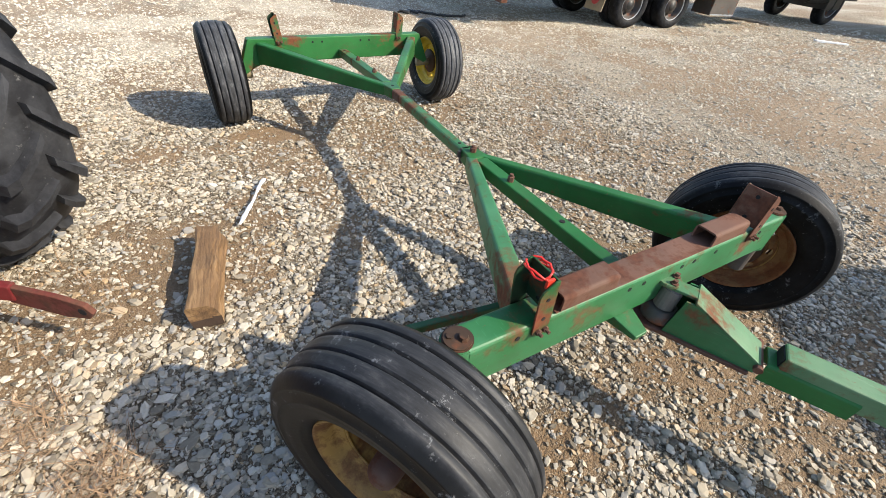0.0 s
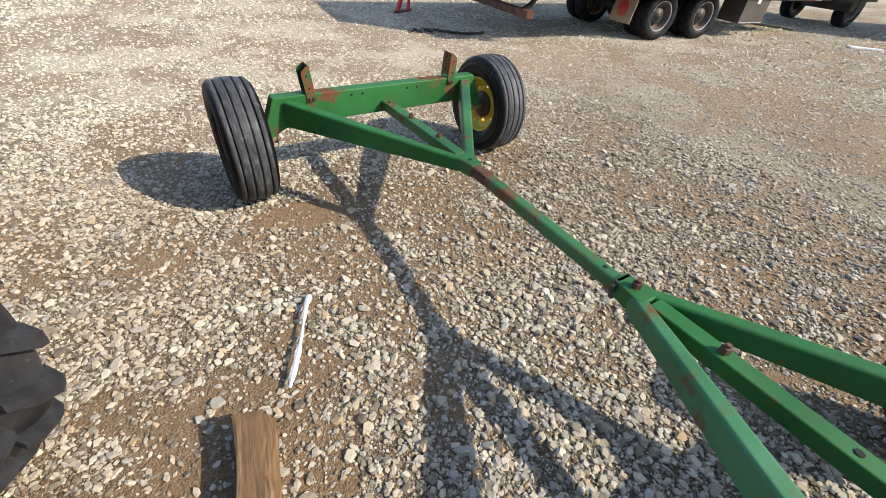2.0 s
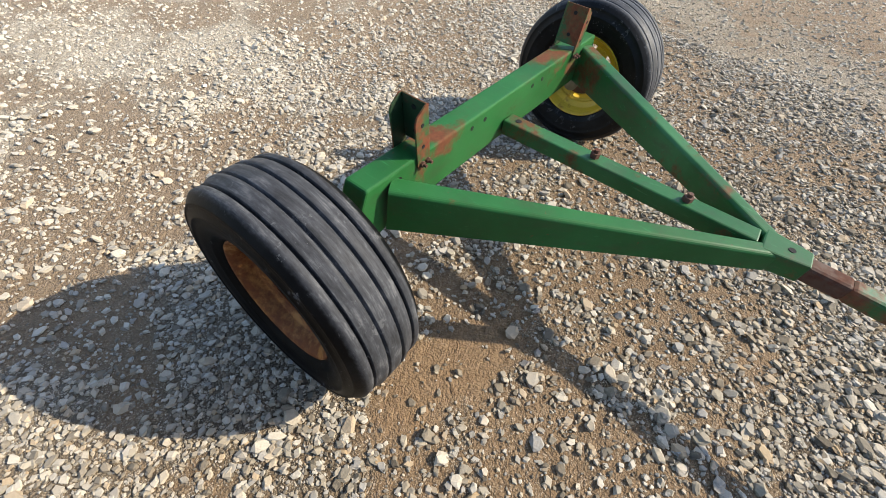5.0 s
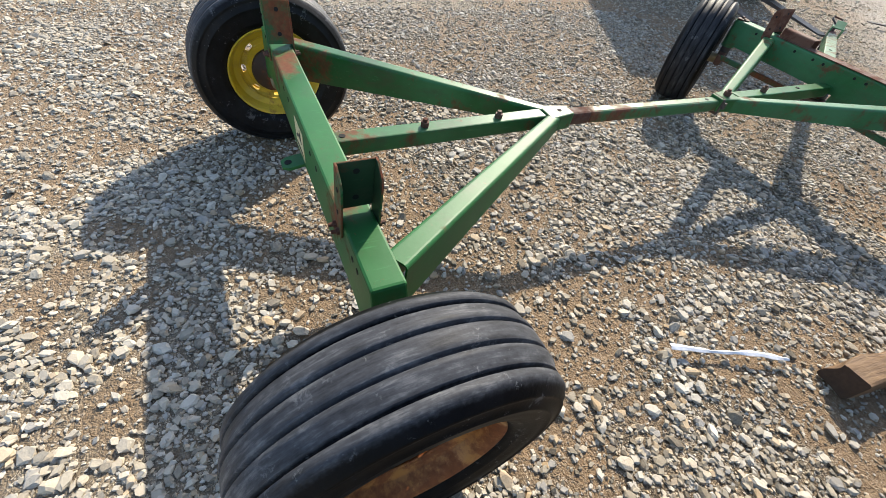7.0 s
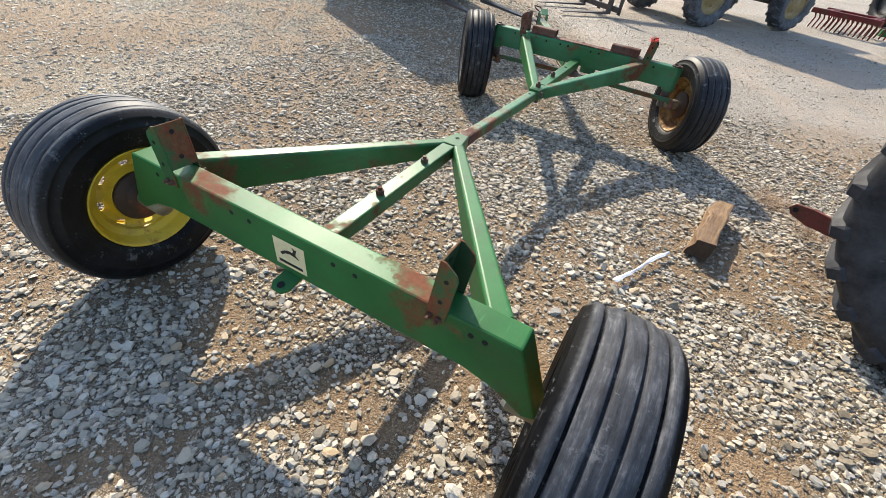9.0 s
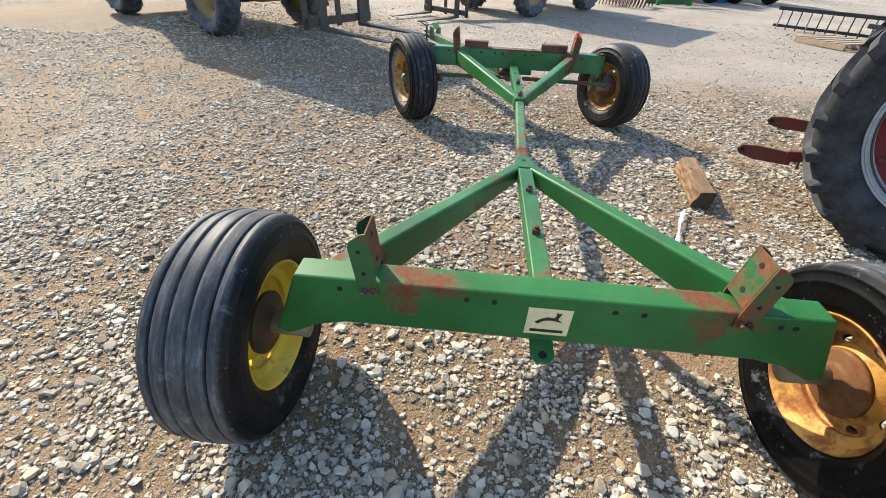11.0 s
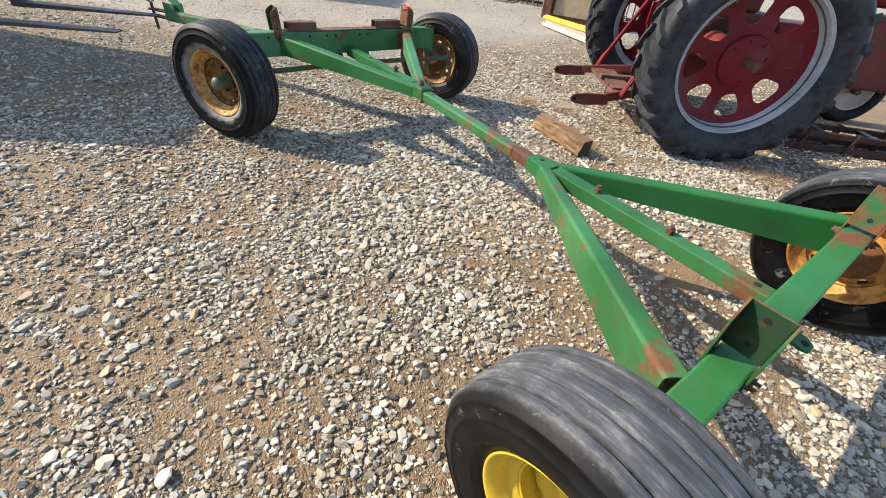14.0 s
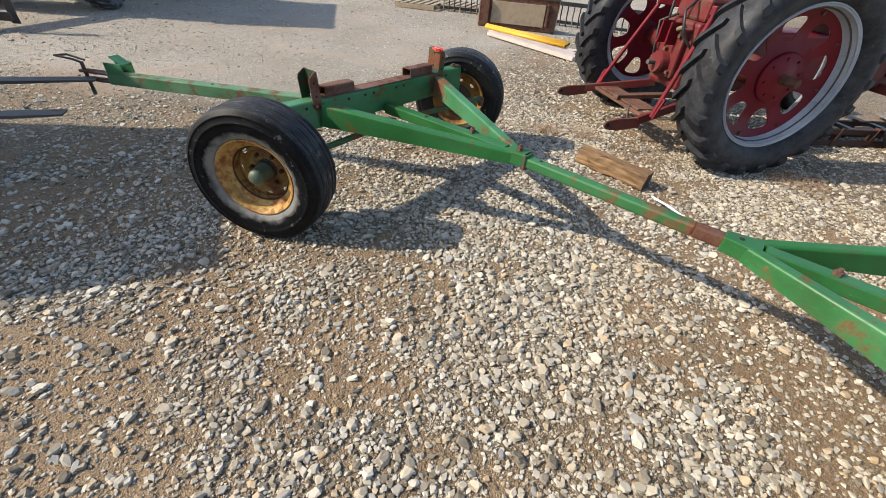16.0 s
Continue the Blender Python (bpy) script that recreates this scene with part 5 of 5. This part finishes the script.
def boards():
    for k in range(4):
        e = thing("yellow_pipe", "bright yellow plastic pipe lying beside a steel bucket", "pipe", (-5.50 - 0.085 * k, -4.35 - 0.03 * k, 0.111), -8 + 1.5 * k, "yellow pipes")
        part("pipe_wall", rod((0, -0.95, 0), (0, 0.95, 0), 0.03, 16), YELLOW_BOARD, e, smooth=True)
        part("pipe_mouth", rod((0, 0.9505, 0), (0, 0.952, 0), 0.022, 16), HOLE, e)
    for k in range(3):
        e = thing("white_board", "pale weathered board lying flat on gravel", "board", (-5.2 - 0.21 * k, -4.0 - 0.12 * k, 0), -14, "pale boards")
        part("plank", box((-0.10, -1.05, 0.02), (0.10, 1.05, 0.08), 0.004), WHITE_BOARD, e)


boards()


def pallet(at, turn):
    e = thing("pallet", "weathered grey-brown wooden pallet on the gravel", "pallet", at, turn, "pallets")
    for k in range(6):
        part("top_slat", box((-0.55, -0.5 + 0.18 * k, 0.11), (0.55, -0.5 + 0.18 * k + 0.1, 0.13), 0.002), TAN_BOX, e)
    for x in (-0.55, -0.03, 0.49):
        part("stringer", box((x, -0.5, 0.012), (x + 0.06, 0.5, 0.109), 0.002), TAN_BOX, e)
    return e


pallet((-7.0, -8.3, 0), 25)
pallet((-7.9, -7.6, 0), 22)


def tine_rack(at, turn, count):
    e = thing("tine_implement", "black steel implement with a row of upright tines", "farm implement", at, turn)
    part("tool_bar", box((-1.4, -0.04, 0.42), (1.4, 0.04, 0.50), 0.006), BLACK_PAINT, e)
    part("lower_bar", box((-1.4, 0.10, 0.05), (1.4, 0.16, 0.11), 0.006), BLACK_PAINT, e)
    for k in range(count):
        x = -1.32 + 2.64 * k / (count - 1)
        part("tine", tube_path([(x, 0, 0.46), (x, 0.10, 0.36), (x, 0.13, 0.2), (x + 0.02, 0.05, 0.0)], 0.014), BLACK_PAINT if k % 3 else GREY_STEEL, e)


tine_rack((-7.6, -6.4, 0), 118, 20)
tine_rack((-8.2, -4.6, 0), 112, 20)
tine_rack((-7.9, -9.6, 0), 140, 14)


# ---- the parked lorry ----
def small_wheel(parent, x, y, r, half, mat, rim_r, side=-1, name="wheel"):
    w = new(name)
    w.parent = parent
    w.matrix_basis = pose(x, y, r, 0, 0, -90 if side < 0 else 90)
    pr = [(rim_r, half * 0.8), (rim_r + 0.05, half), (r - 0.05, half), (r - 0.012, half * 0.86), (r, half * 0.6)]
    part("tyre", lathe(pr + [(q, -x2) for q, x2 in reversed(pr)], 48, True), TYRE_DARK, w, smooth=True)
    part("rim", lathe([(rim_r + 0.004, half * 0.80), (rim_r + 0.008, half * 0.9), (rim_r - 0.02, half * 0.75), (rim_r - 0.03, 0.02), (rim_r * 0.55, -0.01), (rim_r * 0.5, 0.05), (rim_r * 0.3, 0.07), (0, 0.07), (0, -0.03), (rim_r * 0.6, -0.04), (rim_r - 0.03, -0.02), (rim_r + 0.004, -half * 0.8)], 40, True), mat, w, smooth=True)
    part("rim_lip", lathe([(rim_r - 0.012, half * 0.78), (rim_r + 0.006, half * 0.92), (rim_r + 0.010, half * 0.905), (rim_r + 0.010, half * 0.83)], 40, True), SILVER, w, smooth=True)
    part("hub", lathe([(0, 0.085), (rim_r * 0.22, 0.082), (rim_r * 0.26, 0.073), (rim_r * 0.34, 0.0715), (rim_r * 0.36, 0.055), (0, 0.055)], 24), BLACK_PAINT, w, smooth=True)
    for k in range(5):
        a = 2 * math.pi * (k + 0.5) / 5
        part("hand_hole", rod((0.0, rim_r * 0.76 * math.cos(a), rim_r * 0.76 * math.sin(a)), (0.012, rim_r * 0.76 * math.cos(a), rim_r * 0.76 * math.sin(a)), 0.028, 12), HOLE, w)
    for k in range(8):
        a = 2 * math.pi * k / 8
        part("wheel_nut", rod((0.0, rim_r * 0.62 * math.cos(a), rim_r * 0.62 * math.sin(a)), (0.03, rim_r * 0.62 * math.cos(a), rim_r * 0.62 * math.sin(a)), 0.014, 6), DARK_STEEL, w)
    return w


def lorry():
    e = thing("flatbed_truck", "black flatbed truck with tandem dual wheels and red and white tape", "truck", (7.05, 3.72, 0), -6.4)
    for x in (0.0, 1.22):
        for y in (0.15, 0.46, 1.95, 2.26):
            small_wheel(e, x, y, 0.42, 0.14, DARK_STEEL, 0.25)
        part("axle_beam", rod((x, 0.2, 0.42), (x, 2.2, 0.42), 0.06, 14), BLACK_PAINT, e)
    part("deck", box((-3.45, 0.0, 0.86), (5.4, 2.42, 0.98), 0.01), BLACK_PAINT, e)
    part("side_rail", box((-3.45, -0.05, 0.74), (5.4, -0.001, 0.97), 0.006), BLACK_PAINT, e)
    for k in range(15):
        part("reflective_tape", box((-3.4 + 0.56 * k, -0.056, 0.745), (-3.4 + 0.56 * k + 0.28, -0.0505, 0.815), 0.001), TAPE_RED if k % 2 == 0 else TAPE_WHITE, e)
        part("reflective_tape", box((-3.4 + 0.56 * k + 0.28, -0.056, 0.745), (-3.4 + 0.56 * k + 0.56, -0.0505, 0.815), 0.001), TAPE_WHITE if k % 2 == 0 else TAPE_RED, e)
    for y in (0.75, 1.6):
        part("chassis_rail", box((-3.2, y, 0.62), (9.5, y + 0.09, 0.845), 0.006), BLACK_PAINT, e)
    part("bumper_bar", box((-3.16, -0.02, 0.40), (-3.03, 2.4, 0.52), 0.01), RUST, e)
    for y in (0.3, 2.1):
        part("bumper_hanger", tube_path([(-3.09, y, 0.46), (-2.9, y, 0.55), (-2.75, y, 0.72), (-2.6, y, 0.88)], 0.045), BLACK_PAINT, e)
    flap = part("mud_flap", box((-0.80, 0.02, 0.17), (-0.785, 0.56, 0.76), 0.004), TAN_BOX, e, "pale mud flap with a round red emblem")
    flap.matrix_basis = pose(-0.03, 0, 0.0, 0, 9, 0) @ pose(0.0, 0, 0)
    part("emblem", rod((-0.802, 0.30, 0.40), (-0.8035, 0.30, 0.40), 0.13, 28), TAPE_RED, flap)
    tool_box = part("tool_box", box((2.35, -0.02, 0.29), (3.15, 0.50, 0.81), 0.012), DARK_STEEL, e, "dark steel tool box with a bright latch")
    part("box_latch", box((2.70, -0.035, 0.66), (2.80, -0.0205, 0.76), 0.004), TAPE_WHITE, tool_box)
    part("box_trim", box((2.36, -0.032, 0.292), (3.14, -0.0205, 0.312), 0.002), SILVER, tool_box)
    part("fuel_tank", rod((6.5, 0.55, 0.80), (7.4, 0.55, 0.80), 0.24, 28, bevel=0.02), BLACK_PAINT, e)
    for y in (0.75, 2.20):
        small_wheel(e, 8.2, y, 0.48, 0.14, DARK_STEEL, 0.27)
    part("front_axle_beam", rod((8.2, 0.80, 0.48), (8.2, 2.15, 0.48), 0.06, 14), BLACK_PAINT, e)
    for x in (7.45, 7.80):
        part("battery_box", box((x, 0.40, 0.42), (x + 0.3, 1.6, 0.80), 0.015), BLACK_PAINT, e)
    part("step_bar", box((7.3, 0.30, 0.98), (7.9, 0.449, 1.16), 0.01), GREY_STEEL, e)
    part("cab", join(box((6.6, 0.45, 0.85), (8.5, 2.5, 2.7), 0.08), box((8.4, 0.6, 0.85), (9.6, 2.4, 1.7), 0.10)), BLACK_PAINT, e)
    # out of view above the deck; added tall to shade the ground beyond
    part("unseen_load", box((-3.3, 0.1, 0.982), (5.3, 2.3, 2.4), 0.02), DARK_STEEL, e)
    return e


lorry()


def shading_truck():
    """Only its tail comes into view; the unseen body is added to shade the ground behind the flatbed."""
    e = thing("shading_truck", "dark truck at the yard edge, unseen tall body added for shade", "truck", (15.5, 0.45, 0), -25)
    part("body", box((0.0, 0.0, 0.98), (6.0, 2.4, 3.3), 0.03), BLACK_PAINT, e)
    for y in (0.5, 1.75):
        part("chassis_rail", box((0.05, y, 0.72), (7.4, y + 0.1, 0.979), 0.006), BLACK_PAINT, e)
    for x in (1.0, 6.6):
        for y in (0.18, 2.22):
            small_wheel(e, x, y, 0.48, 0.14, DARK_STEEL, 0.27, -1 if y < 1 else 1)
        part("axle_beam", rod((x, 0.2, 0.48), (x, 2.2, 0.48), 0.06, 14), BLACK_PAINT, e)
    part("bumper_bar", box((-0.12, 0.1, 0.86), (-0.001, 2.3, 1.04), 0.01), GREY_STEEL, e)
    part("cab", box((6.05, 0.1, 0.98), (7.9, 2.3, 2.6), 0.08), BLACK_PAINT, e)


shading_truck()


def yard_bits():
    pole = part("pole", tube_path([(12.28, 4.48, 0.03), (12.40, 4.0, 0.035), (12.52, 3.55, 0.03)], 0.03), GREY_STEEL)
    tagged(pole, "thin pale steel pole lying on the gravel beside the truck", "pole")
    plank = part("plank", beam((11.64, 2.02, 0.02), (12.16, 1.56, 0.02), 0.16, 0.035, 0.004, 0.11, 0.03), TAPE_WHITE)
    tagged(plank, "short white board lying on the gravel", "board")


yard_bits()


def chain():
    rng = random.Random(8)
    pts = []
    for k in range(40):
        f = k / 39
        pts.append((2.6 + 1.15 * f + 0.04 * math.sin(9 * f), 5.35 - 0.40 * f + 0.13 * math.sin(6.5 * f), 0.03 + 0.012 * rng.random()))
    tagged(part("chain", join(tube_path(pts, 0.022), tube_path([(x - 0.1, y + 0.12 * math.sin(k), z) for k, (x, y, z) in enumerate(pts[:16])], 0.022)), BLACK_PAINT), "heavy black chain lying loose on the gravel", "chain")


chain()


def red_stand():
    e = thing("red_stand", "red painted steel stand leaning on the yard", "steel stand", (3.38, 7.2, 0))
    part("strut", beam((-0.25, 0, 0.02), (0.35, 0.2, 1.5), 0.07, 0.07, 0.006), RED_FRESH, e)
    part("foot", beam((-0.35, -0.12, 0.03), (0.1, 0.12, 0.03), 0.09, 0.05, 0.006), RED_GRIMY, e)
    part("brace", beam((0.05, 0.1, 0.04), (0.12, 0.12, 0.9), 0.05, 0.05, 0.005), RED_FRESH, e)


red_stand()


# ---- fork machines beyond the tongue ----
def fork_machine(name, label, at, turn, paint, frame_paint, half, base, r, forks, fork_z, fork_y, tall, roof):
    """A wheeled fork loader that faces local +y; roof: y0, y1, half width of its cab."""
    e = thing(name, label, "fork loader", at, turn)
    for y in (0.0, -base):
        for s in (-1, 1):
            w = new("wheel")
            w.parent = e
            w.matrix_basis = pose(s * half, y, r, 0, 0, 0 if s > 0 else 180)
            lug_tyre("tyre", r, 0.19, r * 0.56, 18, TYRE_MUD, w, 0.03, 0.06)
            part("rim", lathe([(r * 0.565, 0.125), (r * 0.58, 0.13), (r * 0.53, 0.10), (r * 0.50, 0.03), (r * 0.26, 0.05), (r * 0.24, 0.11), (0, 0.12), (0, 0.0), (r * 0.5, -0.02), (r * 0.565, -0.12)], 40, True), TAN_RIM, w, smooth=True)
        part("axle", rod((-half + 0.1, y, r), (half - 0.1, y, r), 0.12, 18), DARK_STEEL, e)
    part("chassis", box((-half * 0.55, -base - 0.5, r * 0.9), (half * 0.55, 0.7, r * 1.7), 0.04), frame_paint, e)
    for y in (-base * 0.38, -base * 0.62):
        part("step", tube_path([(half * 0.80, y - 0.16, r * 1.5), (half * 0.84, y - 0.16, r * 0.75), (half * 0.84, y + 0.16, r * 0.75), (half * 0.80, y + 0.16, r * 1.5)], 0.02), DARK_STEEL, e)
    part("side_tank", box((half * 0.56, -base * 0.72, r * 1.05), (half * 0.82, -base * 0.28, r * 1.72), 0.03), frame_paint, e)
    part("engine_cover", box((-half * 0.85, -base - 0.7, r * 1.75), (half * 0.85, roof[0], tall * 0.58), 0.08), frame_paint, e)
    part("cab", box((-roof[2], roof[0] + 0.02, r * 1.75), (roof[2], roof[1], tall), 0.06), paint, e)
    part("cab_roof", box((-roof[2] - 0.06, roof[0] - 0.03, tall), (roof[2] + 0.06, roof[1] + 0.08, tall + 0.08), 0.03), DARK_STEEL, e)
    part("lift_arm", beam((0.0, roof[1] - 0.2, r * 1.9), (sum(forks) / 2, fork_y - 0.1, fork_z + 0.45), 0.22, 0.26, 0.02), paint, e)
    lo, hi = min(forks) - 0.22, max(forks) + 0.22
    for z in (fork_z + 0.06, fork_z + 0.62):
        part("carriage_bar", box((lo, fork_y - 0.06, z), (hi, fork_y, z + 0.10), 0.006), DARK_STEEL, e)
    for x in (lo, (lo + hi) / 2, hi):
        part("carriage_post", box((x - 0.05, fork_y - 0.075, fork_z + 0.02), (x + 0.05, fork_y - 0.061, fork_z + 1.25), 0.005), DARK_STEEL, e)
    for x in forks:
        part("fork", join(box((x - 0.06, fork_y + 0.001, fork_z), (x + 0.06, fork_y + 0.05, fork_z + 0.75), 0.004), beam((x, fork_y + 0.03, fork_z + 0.02), (x, fork_y + 1.22, fork_z + 0.01), 0.12, 0.04, 0.003, 0.10, 0.012)), DARK_STEEL, e)
    return e


fork_machine("telehandler", "dusty yellow-brown fork loader with its forks held low", (4.44, -6.29, 0), 61.2, MACHINE_YELLOW, MACHINE_YELLOW, 0.95, 3.37, 0.58, (0.27, 1.0), 0.40, 2.75, 3.2, (-2.9, 0.55, 0.92))
fork_machine("fork_loader", "worn orange and navy fork loader with yellow rims on the yard", (0.05, -10.7, 0), -38.3, MACHINE_ORANGE, NAVY, 0.95, 2.8, 0.58, (-0.45, 0.45), 0.06, 2.15, 2.9, (-2.6, 0.4, 0.9))


# ---- farm goods at the far side of the yard ----
def harrow():
    e = thing("harrow", "dark red folding harrow with a green frame", "farm implement", (-4.3, -14.6, 0), -30)
    part("frame_bar", box((-0.8, -0.06, 0.35), (0.8, 0.06, 0.47), 0.01), RED_GRIMY, e)
    part("frame_bar", box((-0.8, 0.8, 0.35), (0.8, 0.92, 0.47), 0.01), RED_GRIMY, e)
    for k in range(14):
        x = -0.77 + 0.11 * k
        part("tine", tube_path([(x, 0, 0.4), (x, -0.16, 0.25), (x, -0.05, 0.02)], 0.02), RED_GRIMY, e)
        part("tine", tube_path([(x + 0.05, 0.86, 0.4), (x + 0.05, 0.70, 0.25), (x + 0.05, 0.82, 0.02)], 0.02), RED_GRIMY, e)
    for x in (-0.5, 0.5):
        part("frame_beam", box((x - 0.06, 0.061, 0.36), (x + 0.06, 0.799, 0.46), 0.008), RED_GRIMY, e)
    g = thing("green_implement", "green steel implement frame standing on the yard", "farm implement", (-6.0, -15.2, 0), 15)
    for x in (-0.6, 0.6):
        part("upright", beam((x, 0, 0.0), (x * 0.6, 0.1, 1.5), 0.14, 0.14, 0.01), GREEN, g)
    part("cross_beam", box((-0.8, -0.08, 0.62), (0.8, 0.08, 0.80), 0.01), GREEN, g)
    part("foot_beam", box((-0.8, -0.5, 0.0), (0.8, -0.38, 0.16), 0.01), GREEN, g)
    part("link", beam((0, -0.42, 0.1), (0, 0.0, 0.7), 0.12, 0.12, 0.01), GREEN, g)


harrow()


def far_tractor(at, turn, paint, label):
    e = thing("far_tractor", label, "tractor", at, turn)
    for x, y, r, h in ((-0.8, 0, 0.75, 0.2), (0.8, 0, 0.75, 0.2), (-0.7, 2.2, 0.45, 0.13), (0.7, 2.2, 0.45, 0.13)):
        w = new("wheel")
        w.parent = e
        w.matrix_basis = pose(x, y, r, 0, 0, 0 if x > 0 else 180)
        lug_tyre("tyre", r, h, r * 0.58, 18, TYRE_DARK, w)
        part("rim", lathe([(r * 0.585, 0.1), (r * 0.5, 0.04), (0, 0.06), (0, 0.0), (r * 0.585, -0.1)], 32, True), paint, w, smooth=True)
    part("body", join(box((-0.3, -0.3, 0.6), (0.3, 2.5, 1.2), 0.05), box((-0.35, 0.9, 1.2), (0.35, 2.5, 1.6), 0.08)), paint, e)
    part("cab", box((-0.6, -0.4, 1.2), (0.6, 0.85, 2.5), 0.06), paint, e)


far_tractor((-6.4, -18.6, 0), 20, BLACK_PAINT, "dark tractor parked far across the yard")
far_tractor((-9.2, -19.5, 0), 10, MACHINE_ORANGE, "orange tractor parked far across the yard")


def blue_barrow():
    e = thing("blue_implement", "small blue painted implement on the far gravel", "farm implement", (-8.6, -17.6, 0), 35)
    part("body", box((-0.5, -0.25, 0.15), (0.45, 0.25, 0.5), 0.04), BLUE_PAINT, e)
    part("bar", beam((0.3, 0, 0.3), (1.1, 0.1, 0.1), 0.12, 0.12, 0.01), DARK_STEEL, e)
    for y in (-0.2, 0.2):
        part("skid", box((-0.45, y - 0.04, 0.0), (0.45, y + 0.04, 0.149), 0.01), BLUE_PAINT, e)
    rng = random.Random(4)
    for k in range(26):
        x, y = -8 - 6 * rng.random(), -20.5 - 2.5 * rng.random()
        s = thing("scrap_post", "pale weathered post standing among stored implements", "post", (x, y, 0), rng.uniform(0, 90), "far posts")
        part("pole", beam((0, 0, 0), (rng.uniform(-0.3, 0.3), rng.uniform(-0.3, 0.3), rng.uniform(1.2, 2.4)), 0.09, 0.09, 0.008), rng.choice((GREY_STEEL, TAN_BOX, RUST, WHITE_BOARD)), s)


blue_barrow()
